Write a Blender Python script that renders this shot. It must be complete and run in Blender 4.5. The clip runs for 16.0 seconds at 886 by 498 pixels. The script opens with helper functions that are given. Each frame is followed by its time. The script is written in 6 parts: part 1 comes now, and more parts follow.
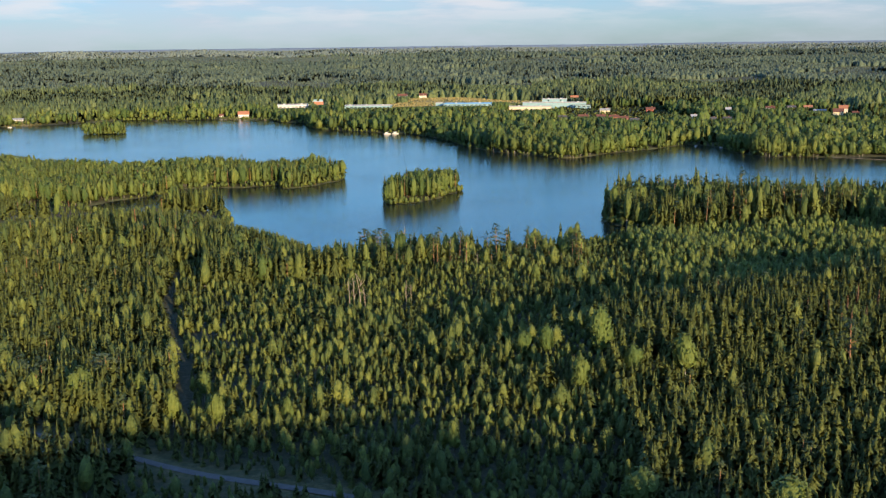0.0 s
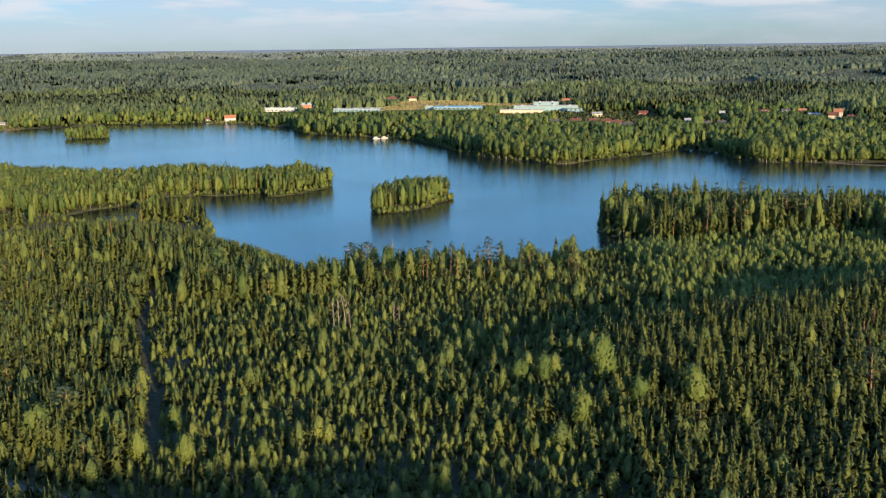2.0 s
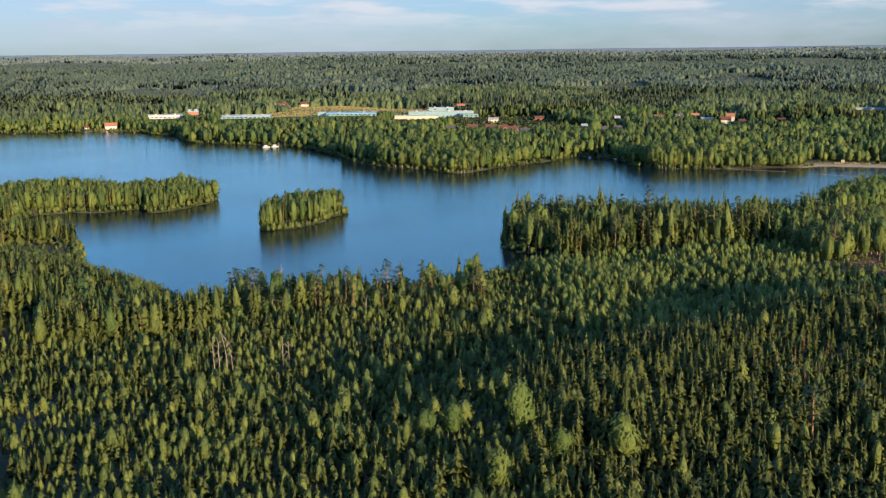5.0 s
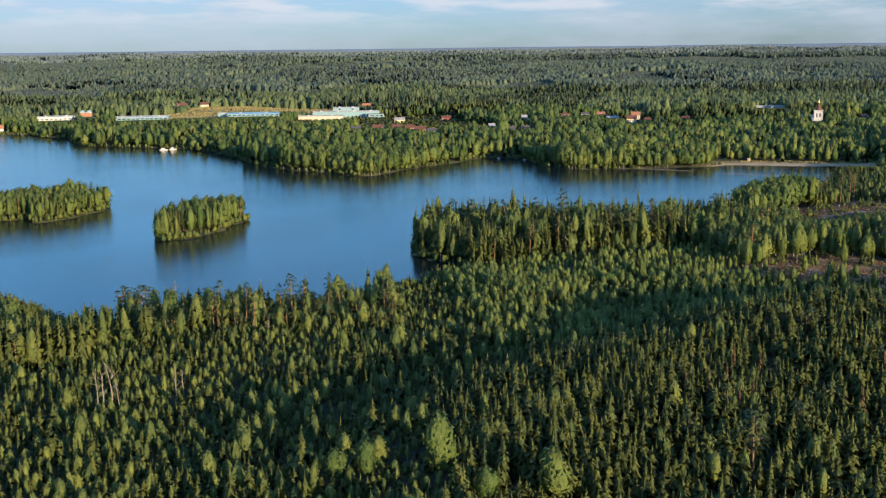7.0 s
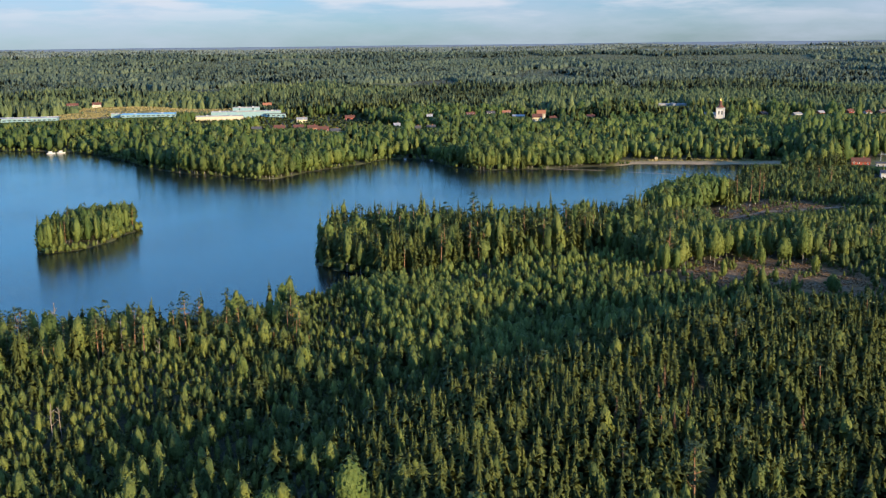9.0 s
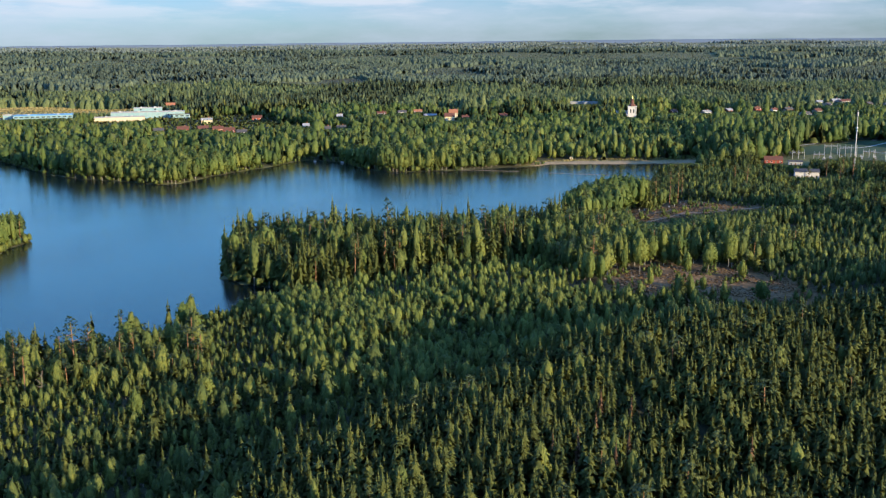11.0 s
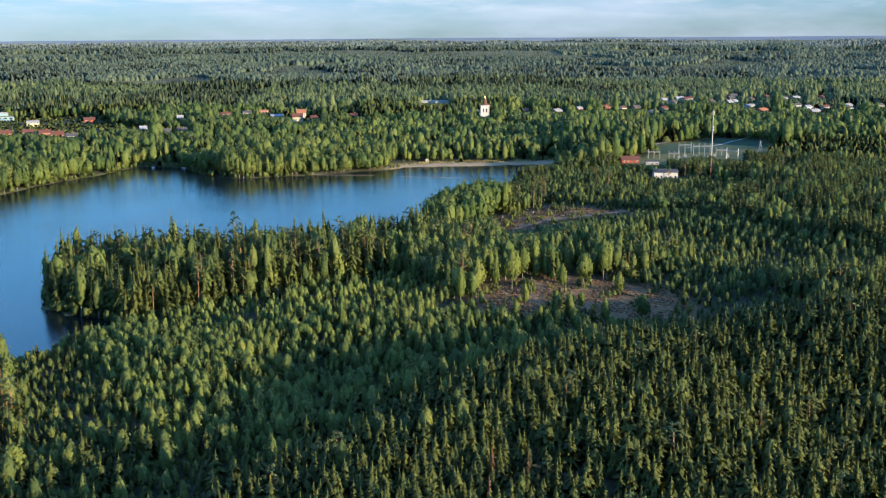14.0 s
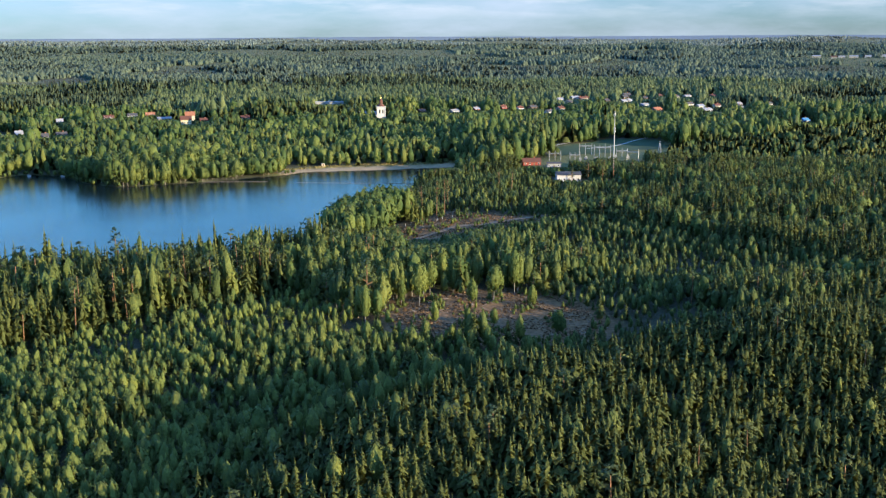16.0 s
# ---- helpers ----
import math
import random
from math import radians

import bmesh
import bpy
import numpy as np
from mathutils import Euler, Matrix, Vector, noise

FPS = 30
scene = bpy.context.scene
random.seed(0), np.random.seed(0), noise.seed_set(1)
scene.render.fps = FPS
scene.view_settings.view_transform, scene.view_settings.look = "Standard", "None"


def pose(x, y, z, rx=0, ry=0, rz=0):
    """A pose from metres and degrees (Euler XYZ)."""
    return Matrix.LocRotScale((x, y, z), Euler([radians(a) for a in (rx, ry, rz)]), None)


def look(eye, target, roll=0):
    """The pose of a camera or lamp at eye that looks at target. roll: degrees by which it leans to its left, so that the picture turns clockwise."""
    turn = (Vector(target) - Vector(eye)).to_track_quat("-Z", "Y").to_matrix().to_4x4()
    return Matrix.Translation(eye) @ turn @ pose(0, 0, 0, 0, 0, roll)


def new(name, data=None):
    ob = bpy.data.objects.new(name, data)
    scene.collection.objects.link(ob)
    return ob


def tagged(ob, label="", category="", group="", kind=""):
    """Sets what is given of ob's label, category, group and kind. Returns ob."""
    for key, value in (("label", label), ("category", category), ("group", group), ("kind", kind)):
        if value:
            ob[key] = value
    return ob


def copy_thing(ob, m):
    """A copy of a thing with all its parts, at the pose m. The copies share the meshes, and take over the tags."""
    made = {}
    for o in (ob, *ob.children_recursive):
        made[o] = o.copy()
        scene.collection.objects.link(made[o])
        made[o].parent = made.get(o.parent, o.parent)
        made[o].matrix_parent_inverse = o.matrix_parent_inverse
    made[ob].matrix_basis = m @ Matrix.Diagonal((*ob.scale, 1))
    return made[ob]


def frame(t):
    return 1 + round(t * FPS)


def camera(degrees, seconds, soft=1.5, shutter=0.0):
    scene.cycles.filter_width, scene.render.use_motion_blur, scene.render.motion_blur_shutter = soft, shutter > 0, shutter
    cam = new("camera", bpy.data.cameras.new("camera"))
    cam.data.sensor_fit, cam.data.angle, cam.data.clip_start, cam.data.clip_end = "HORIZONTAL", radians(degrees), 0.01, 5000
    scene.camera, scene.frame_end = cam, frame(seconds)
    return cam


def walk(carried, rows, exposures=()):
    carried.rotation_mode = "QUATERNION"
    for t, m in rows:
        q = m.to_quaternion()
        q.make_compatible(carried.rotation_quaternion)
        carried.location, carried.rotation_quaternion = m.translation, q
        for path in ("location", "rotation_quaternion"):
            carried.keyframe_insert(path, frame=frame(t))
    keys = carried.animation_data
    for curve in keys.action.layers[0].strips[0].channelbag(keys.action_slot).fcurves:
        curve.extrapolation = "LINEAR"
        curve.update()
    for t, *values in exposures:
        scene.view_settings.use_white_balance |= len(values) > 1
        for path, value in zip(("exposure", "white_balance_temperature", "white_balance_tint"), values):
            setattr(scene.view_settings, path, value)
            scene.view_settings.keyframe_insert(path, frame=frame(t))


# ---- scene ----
cam = camera(46.72, 16.0, soft=1.25)
# seconds, x, y, z, yaw, pitch, lean
ROWS = [
    (0.0, -0.00, -0.00, 100.00, -0.000, -11.352, -0.803),
    (0.5, -0.00, 5.36, 100.37, -0.017, -11.336, -0.798),
    (1.0, 0.09, 10.94, 100.77, -0.027, -11.323, -0.814),
    (1.5, 0.21, 16.39, 101.04, -0.041, -11.292, -0.805),
    (2.0, 0.23, 22.06, 101.39, -0.550, -11.277, -0.798),
    (2.5, 0.47, 28.44, 101.27, -1.325, -11.231, -0.775),
    (3.0, 0.76, 34.12, 101.56, -2.003, -11.214, -0.756),
    (3.5, 0.83, 39.81, 101.84, -2.971, -11.191, -0.726),
    (4.0, 0.92, 45.67, 102.17, -4.074, -11.167, -0.720),
    (6.5, 3.50, 75.61, 102.09, -10.356, -11.219, -0.683),
    (7.0, 4.31, 81.67, 102.18, -11.710, -11.276, -0.675),
    (7.5, 5.54, 87.52, 102.04, -13.012, -11.315, -0.649),
    (8.0, 6.75, 94.05, 101.95, -14.392, -11.360, -0.624),
    (8.5, 7.79, 99.74, 102.01, -15.797, -11.404, -0.629),
    (9.0, 8.99, 105.86, 102.00, -17.069, -11.438, -0.624),
    (11.5, 17.68, 136.19, 102.22, -23.443, -11.653, -0.530),
    (12.0, 19.70, 142.77, 102.08, -24.885, -11.693, -0.477),
    (12.5, 22.06, 149.14, 101.75, -26.306, -11.715, -0.425),
    (13.0, 24.20, 155.01, 101.60, -27.726, -11.745, -0.388),
    (13.5, 26.52, 161.00, 101.62, -29.156, -11.759, -0.349),
    (14.0, 28.93, 166.61, 101.97, -30.577, -11.792, -0.333),
    (14.5, 31.67, 172.67, 102.00, -32.023, -11.801, -0.314),
    (15.0, 34.41, 178.37, 102.18, -33.449, -11.817, -0.291),
    (15.5, 37.26, 184.09, 102.44, -34.969, -11.839, -0.293),
    (16.0, 40.14, 189.52, 102.54, -36.489, -11.876, -0.280),
]
walk(cam, [(t, pose(x, y, z, 90 + pitch, 0, yaw) @ pose(0, 0, 0, 0, 0, lean)) for t, x, y, z, yaw, pitch, lean in ROWS],
     exposures=[(0.0, 0.78, 6950, 18), (8.0, 0.72, 6550, 17), (16.0, 1.12, 6250, 15)])

# ---- light ----
SUN_TO = Vector((0.40, -0.92, 0.0)).normalized()          # towards the sun, on the ground
SUN_HEIGHT = 10.0                                          # degrees over the horizon
world = bpy.data.worlds.new("sky")
scene.world = world
world.use_nodes = True


def build_sky():
    nt = world.node_tree
    nt.nodes.clear()
    out = nt.nodes.new("ShaderNodeOutputWorld")
    bg = nt.nodes.new("ShaderNodeBackground")
    sky = nt.nodes.new("ShaderNodeTexSky")
    sky.sky_type, sky.sun_disc = "NISHITA", False
    sky.sun_elevation, sky.sun_rotation = radians(SUN_HEIGHT), math.atan2(SUN_TO.x, SUN_TO.y)
    sky.altitude, sky.air_density, sky.dust_density, sky.ozone_density = 100, 1.0, 0.25, 3.5
    bg.inputs["Strength"].default_value = 0.125
    # thin streaks of cloud
    geo = nt.nodes.new("ShaderNodeTexCoord")
    mp = nt.nodes.new("ShaderNodeMapping")
    mp.inputs["Scale"].default_value = (4.0, 4.0, 17.0)
    n = nt.nodes.new("ShaderNodeTexNoise")
    n.inputs["Scale"].default_value, n.inputs["Detail"].default_value = 1.6, 7.0
    n.inputs["Roughness"].default_value = 0.58
    ramp = nt.nodes.new("ShaderNodeValToRGB")
    ramp.color_ramp.elements[0].position, ramp.color_ramp.elements[1].position = 0.30, 0.78
    mix = nt.nodes.new("ShaderNodeMixRGB")
    mix.inputs["Color2"].default_value = (2.60, 3.12, 3.72, 1)
    k = nt.nodes.new("ShaderNodeMath")
    k.operation = "MULTIPLY"
    k.inputs[1].default_value = 0.85
    low = nt.nodes.new("ShaderNodeSeparateXYZ")
    nt.links.new(geo.outputs["Generated"], low.inputs[0])
    fade = nt.nodes.new("ShaderNodeMapRange")
    fade.inputs["From Min"].default_value, fade.inputs["From Max"].default_value = 0.03, 0.16
    fade.inputs["To Min"].default_value, fade.inputs["To Max"].default_value = 1.0, 0.0
    nt.links.new(low.outputs["Z"], fade.inputs["Value"])
    kk = nt.nodes.new("ShaderNodeMath")
    kk.operation = "MULTIPLY"
    nt.links.new(k.outputs[0], kk.inputs[0])
    nt.links.new(fade.outputs[0], kk.inputs[1])
    nt.links.new(geo.outputs["Generated"], mp.inputs["Vector"])
    nt.links.new(mp.outputs["Vector"], n.inputs["Vector"])
    nt.links.new(n.outputs[0], ramp.inputs[0])
    nt.links.new(ramp.outputs[0], k.inputs[0])
    nt.links.new(kk.outputs[0], mix.inputs["Fac"])
    tint = nt.nodes.new("ShaderNodeMixRGB")
    tint.blend_type = "MULTIPLY"
    tint.inputs["Fac"].default_value = 1.0
    # grey-blue air low down; unseen sky above tinted for the lake, brightened as fill
    band_tint = None
    for lo, hi, below, above in ((0.05, 0.17, (0.395, 0.60, 0.97), (0.68, 1.24, 1.46)), (0.20, 0.50, None, (1.58, 1.82, 2.10))):
        rise = nt.nodes.new("ShaderNodeMapRange")
        rise.inputs["From Min"].default_value, rise.inputs["From Max"].default_value = lo, hi
        nt.links.new(low.outputs["Z"], rise.inputs["Value"])
        step = nt.nodes.new("ShaderNodeMixRGB")
        step.inputs["Color2"].default_value = (*above, 1)
        if band_tint is None:
            step.inputs["Color1"].default_value = (*below, 1)
        else:
            nt.links.new(band_tint.outputs[0], step.inputs["Color1"])
        nt.links.new(rise.outputs[0], step.inputs["Fac"])
        band_tint = step
    nt.links.new(band_tint.outputs[0], tint.inputs["Color2"])
    nt.links.new(sky.outputs[0], tint.inputs["Color1"])
    nt.links.new(tint.outputs[0], mix.inputs["Color1"])
    # rounded banks of cloud some way above the horizon
    mp2 = nt.nodes.new("ShaderNodeMapping")
    mp2.inputs["Scale"].default_value = (9.0, 9.0, 62.0)
    puff = nt.nodes.new("ShaderNodeTexNoise")
    puff.inputs["Scale"].default_value, puff.inputs["Detail"].default_value, puff.inputs["Roughness"].default_value = 1.0, 6.0, 0.55
    nt.links.new(geo.outputs["Generated"], mp2.inputs["Vector"])
    nt.links.new(mp2.outputs["Vector"], puff.inputs["Vector"])
    edge = nt.nodes.new("ShaderNodeValToRGB")
    edge.color_ramp.elements[0].position, edge.color_ramp.elements[1].position = 0.47, 0.62
    nt.links.new(puff.outputs[0], edge.inputs[0])
    foot = nt.nodes.new("ShaderNodeMapRange")
    foot.inputs["From Min"].default_value, foot.inputs["From Max"].default_value = 0.012, 0.036
    nt.links.new(low.outputs["Z"], foot.inputs["Value"])
    over = nt.nodes.new("ShaderNodeMapRange")
    over.inputs["From Min"].default_value, over.inputs["From Max"].default_value = 0.06, 0.12
    over.inputs["To Min"].default_value, over.inputs["To Max"].default_value = 0.65, 0.0
    nt.links.new(low.outputs["Z"], over.inputs["Value"])
    amount = edge.outputs[0]
    for part_of in (foot, over):
        times = nt.nodes.new("ShaderNodeMath")
        times.operation = "MULTIPLY"
        nt.links.new(amount, times.inputs[0])
        nt.links.new(part_of.outputs[0], times.inputs[1])
        amount = times.outputs[0]
    banks = nt.nodes.new("ShaderNodeMixRGB")
    banks.inputs["Color2"].default_value = (3.70, 3.92, 4.15, 1)
    nt.links.new(amount, banks.inputs["Fac"])
    nt.links.new(mix.outputs[0], banks.inputs["Color1"])
    nt.links.new(banks.outputs[0], bg.inputs["Color"])
    nt.links.new(bg.outputs[0], out.inputs[0])


build_sky()
sun = new("sun", bpy.data.lights.new("sun", "SUN"))
sun.data.energy, sun.data.angle, sun.data.color = 5.0, radians(0.8), (1.0, 0.80, 0.47)
sun.matrix_world = look(Vector((SUN_TO.x, SUN_TO.y, math.tan(radians(SUN_HEIGHT)))) * 500, (0, 0, 0))


# ---- materials ----
def material(name):
    m = bpy.data.materials.new(name)
    m.use_nodes = True
    nt = m.node_tree
    nt.nodes.clear()
    out = nt.nodes.new("ShaderNodeOutputMaterial")
    p = nt.nodes.new("ShaderNodeBsdfPrincipled")
    nt.links.new(p.outputs[0], out.inputs[0])
    return m, nt, p, out


def noise_node(nt, scale, detail=4.0, rough=0.55, coord="Object"):
    tc = nt.nodes.new("ShaderNodeTexCoord")
    n = nt.nodes.new("ShaderNodeTexNoise")
    n.inputs["Scale"].default_value, n.inputs["Detail"].default_value, n.inputs["Roughness"].default_value = scale, detail, rough
    nt.links.new(tc.outputs[coord], n.inputs["Vector"])
    return n


def ramp_node(nt, source, stops):
    r = nt.nodes.new("ShaderNodeValToRGB")
    el = r.color_ramp.elements
    while len(el) < len(stops):
        el.new(0.5)
    for e, (at, col) in zip(el, stops):
        e.position, e.color = at, (*col, 1)
    nt.links.new(source, r.inputs[0])
    return r


def math_node(nt, op, a, b):
    k = nt.nodes.new("ShaderNodeMath")
    k.operation = op
    for i, v in enumerate((a, b)):
        if isinstance(v, (int, float)):
            k.inputs[i].default_value = v
        else:
            nt.links.new(v, k.inputs[i])
    return k.outputs[0]


def surface(name, cols, scale=1.0, rough=0.8, bump=0.0, metallic=0.0, detail=5.0):
    """A plain surface whose colour wanders between the given ones, at two scales."""
    m, nt, p, out = material(name)
    big, small = noise_node(nt, scale, detail), noise_node(nt, scale * 9, 3.0)
    fac = math_node(nt, "ADD", math_node(nt, "MULTIPLY", big.outputs[0], 0.7), math_node(nt, "MULTIPLY", small.outputs[0], 0.3))
    steps = [(0.3 + 0.4 * i / max(1, len(cols) - 1), c) for i, c in enumerate(cols)]
    nt.links.new(ramp_node(nt, fac, steps).outputs[0], p.inputs["Base Color"])
    p.inputs["Roughness"].default_value, p.inputs["Metallic"].default_value = rough, metallic
    if bump:
        b = nt.nodes.new("ShaderNodeBump")
        b.inputs["Strength"].default_value, b.inputs["Distance"].default_value = 0.6, bump
        nt.links.new(small.outputs[0], b.inputs["Height"])
        nt.links.new(b.outputs[0], p.inputs["Normal"])
    return m


def foliage(name, dark, mid, light, through_light=0.25, spread=0.26, sprays=1.1):
    """Leaves or needles: every tree its own shade, every clump a little off it, some light let through."""
    m, nt, p, out = material(name)
    at = nt.nodes.new("ShaderNodeAttribute")
    at.attribute_name = "shade"
    info, geo = nt.nodes.new("ShaderNodeObjectInfo"), nt.nodes.new("ShaderNodeNewGeometry")
    tree = math_node(nt, "FRACT", math_node(nt, "ADD", at.outputs["Fac"], info.outputs["Random"]), 0.0)
    clump = math_node(nt, "MULTIPLY", geo.outputs["Random Per Island"], spread)
    fac = math_node(nt, "ADD", math_node(nt, "MULTIPLY", tree, 1.0 - spread), clump)
    geo_n = nt.nodes.new("ShaderNodeTexNoise")                  # sprays of leaves within a crown
    geo_n.inputs["Scale"].default_value, geo_n.inputs["Detail"].default_value, geo_n.inputs["Roughness"].default_value = sprays, 3.0, 0.7
    nt.links.new(geo.outputs["Position"], geo_n.inputs["Vector"])
    fac = math_node(nt, "ADD", fac, math_node(nt, "MULTIPLY", math_node(nt, "SUBTRACT", geo_n.outputs[0], 0.5), 1.3))
    bump = nt.nodes.new("ShaderNodeBump")
    bump.inputs["Strength"].default_value, bump.inputs["Distance"].default_value = 0.9, 0.9 / sprays
    nt.links.new(geo_n.outputs[0], bump.inputs["Height"])
    nt.links.new(bump.outputs[0], p.inputs["Normal"])
    col = ramp_node(nt, fac, [(0.0, dark), (0.5, mid), (1.0, light)])
    nt.links.new(col.outputs[0], p.inputs["Base Color"])
    p.inputs["Roughness"].default_value = 0.65
    p.inputs["Specular IOR Level"].default_value = 0.25
    tr = nt.nodes.new("ShaderNodeBsdfTranslucent")
    nt.links.new(col.outputs[0], tr.inputs["Color"])
    mix = nt.nodes.new("ShaderNodeMixShader")
    mix.inputs[0].default_value = through_light
    nt.links.new(p.outputs[0], mix.inputs[1])
    nt.links.new(tr.outputs[0], mix.inputs[2])
    nt.links.new(mix.outputs[0], out.inputs[0])
    return m


def water_material():
    m, nt, p, out = material("lake_water")
    tc = nt.nodes.new("ShaderNodeTexCoord")
    mp = nt.nodes.new("ShaderNodeMapping")
    mp.inputs["Rotation"].default_value = (0, 0, radians(25))
    mp.inputs["Scale"].default_value = (0.35, 1.0, 1.0)
    nt.links.new(tc.outputs["Object"], mp.inputs["Vector"])
    waves = nt.nodes.new("ShaderNodeTexNoise")
    waves.inputs["Scale"].default_value, waves.inputs["Detail"].default_value = 1.6, 5.0
    nt.links.new(mp.outputs[0], waves.inputs["Vector"])
    gust = noise_node(nt, 0.012, 4.0)
    b = nt.nodes.new("ShaderNodeBump")
    b.inputs["Distance"].default_value = 0.25
    nt.links.new(math_node(nt, "MULTIPLY", gust.outputs[0], 0.55), b.inputs["Strength"])
    nt.links.new(waves.outputs[0], b.inputs["Height"])
    nt.links.new(b.outputs[0], p.inputs["Normal"])
    nt.links.new(ramp_node(nt, gust.outputs[0], [(0.35, (0.006, 0.014, 0.015)), (0.65, (0.008, 0.018, 0.020))]).outputs[0], p.inputs["Base Color"])
    p.inputs["IOR"].default_value = 1.33
    p.inputs["Roughness"].default_value = 0.13
    return m


NEEDLES = foliage("spruce_needles", (0.046, 0.064, 0.019), (0.092, 0.114, 0.028), (0.158, 0.176, 0.042), 0.20, 0.40)
PINE_NEEDLES = foliage("pine_needles", (0.070, 0.102, 0.040), (0.116, 0.148, 0.050), (0.165, 0.188, 0.064), 0.20)
BIRCH_LEAVES = foliage("birch_leaves", (0.058, 0.092, 0.028), (0.102, 0.138, 0.036), (0.215, 0.240, 0.052), 0.24)
# lighter copy of the birch leaves, with sunlight put into the colour
LIT_BIRCH_LEAVES = foliage("lit_birch_leaves", (0.095, 0.140, 0.036), (0.150, 0.195, 0.046), (0.235, 0.270, 0.060), 0.28)
OAK_LEAVES = foliage("oak_leaves", (0.058, 0.106, 0.030), (0.112, 0.164, 0.040), (0.190, 0.235, 0.056), 0.30)
RUSTY = foliage("dying_needles", (0.10, 0.055, 0.03), (0.15, 0.085, 0.045), (0.20, 0.12, 0.06), 0.15)
# far woods: haze painted into the leaf colours, paler and bluer with distance
HAZED_CONIFERS_1 = foliage("conifers_faint_haze", (0.042, 0.066, 0.038), (0.073, 0.104, 0.055), (0.116, 0.152, 0.073), 0.2, 0.35, sprays=0.4)
HAZED_LEAVES_1 = foliage("leaf_wood_faint_haze", (0.075, 0.112, 0.050), (0.126, 0.170, 0.069), (0.202, 0.244, 0.094), 0.28, 0.35, sprays=0.4)
HAZED_CONIFERS_2 = foliage("conifers_mid_haze", (0.058, 0.090, 0.074), (0.090, 0.128, 0.098), (0.128, 0.170, 0.122), 0.2, sprays=0.12)
HAZED_LEAVES_2 = foliage("leaf_wood_mid_haze", (0.084, 0.122, 0.084), (0.122, 0.164, 0.106), (0.166, 0.210, 0.130), 0.25, sprays=0.12)
HAZED_CONIFERS_3 = foliage("conifers_full_haze", (0.125, 0.170, 0.168), (0.158, 0.204, 0.194), (0.192, 0.238, 0.220), 0.2, sprays=0.08)
HAZED_LEAVES_3 = foliage("leaf_wood_full_haze", (0.158, 0.206, 0.184), (0.195, 0.244, 0.212), (0.230, 0.278, 0.236), 0.25, sprays=0.08)
STRAW = foliage("straw", (0.20, 0.17, 0.06), (0.30, 0.25, 0.10), (0.42, 0.34, 0.15), 0.3)
HEATHER = foliage("heather_and_dead_grass", (0.085, 0.050, 0.024), (0.16, 0.094, 0.046), (0.24, 0.150, 0.075), 0.2)
BARK = surface("grey_brown_bark", [(0.06, 0.045, 0.035), (0.13, 0.10, 0.075)], 2.0, 0.9)
PINE_BARK = surface("orange_pine_bark", [(0.16, 0.085, 0.045), (0.34, 0.18, 0.09)], 1.0, 0.9)
BIRCH_BARK = surface("white_birch_bark", [(0.14, 0.125, 0.105), (0.40, 0.37, 0.31)], 1.5, 0.8)
DEAD_WOOD = surface("bleached_dead_wood", [(0.16, 0.12, 0.09), (0.34, 0.28, 0.21)], 1.0, 0.85)
WATER = water_material()


def ground_material():
    m, nt, p, out = material("forest_floor")
    big, small = noise_node(nt, 0.03, 5.0), noise_node(nt, 0.6, 5.0)
    moss = ramp_node(nt, small.outputs[0], [(0.3, (0.020, 0.026, 0.012)), (0.5, (0.040, 0.046, 0.018)), (0.72, (0.085, 0.070, 0.034))])
    at = nt.nodes.new("ShaderNodeAttribute")
    at.attribute_name = "bare"
    soil = ramp_node(nt, small.outputs[0], [(0.30, (0.085, 0.058, 0.022)), (0.48, (0.20, 0.110, 0.045)), (0.70, (0.31, 0.185, 0.080))])
    mix = nt.nodes.new("ShaderNodeMixRGB")
    edge = math_node(nt, "MULTIPLY", at.outputs["Fac"], math_node(nt, "ADD", big.outputs[0], 0.55))
    nt.links.new(edge, mix.inputs["Fac"])
    nt.links.new(moss.outputs[0], mix.inputs["Color1"])
    nt.links.new(soil.outputs[0], mix.inputs["Color2"])
    at2 = nt.nodes.new("ShaderNodeAttribute")
    at2.attribute_name = "meadow"
    grass = ramp_node(nt, small.outputs[0], [(0.3, (0.07, 0.10, 0.028)), (0.5, (0.13, 0.14, 0.04)), (0.72, (0.24, 0.20, 0.075))])
    mix2 = nt.nodes.new("ShaderNodeMixRGB")
    nt.links.new(at2.outputs["Fac"], mix2.inputs["Fac"])
    nt.links.new(mix.outputs[0], mix2.inputs["Color1"])
    nt.links.new(grass.outputs[0], mix2.inputs["Color2"])
    at3 = nt.nodes.new("ShaderNodeAttribute")
    at3.attribute_name = "sand"
    sand = ramp_node(nt, small.outputs[0], [(0.3, (0.28, 0.20, 0.11)), (0.7, (0.46, 0.35, 0.21))])
    mix3 = nt.nodes.new("ShaderNodeMixRGB")
    nt.links.new(at3.outputs["Fac"], mix3.inputs["Fac"])
    nt.links.new(mix2.outputs[0], mix3.inputs["Color1"])
    nt.links.new(sand.outputs[0], mix3.inputs["Color2"])
    nt.links.new(mix3.outputs[0], p.inputs["Base Color"])
    p.inputs["Roughness"].default_value = 0.95
    b = nt.nodes.new("ShaderNodeBump")
    b.inputs["Distance"].default_value = 0.4
    nt.links.new(small.outputs[0], b.inputs["Height"])
    nt.links.new(b.outputs[0], p.inputs["Normal"])
    return m


GROUND = ground_material()

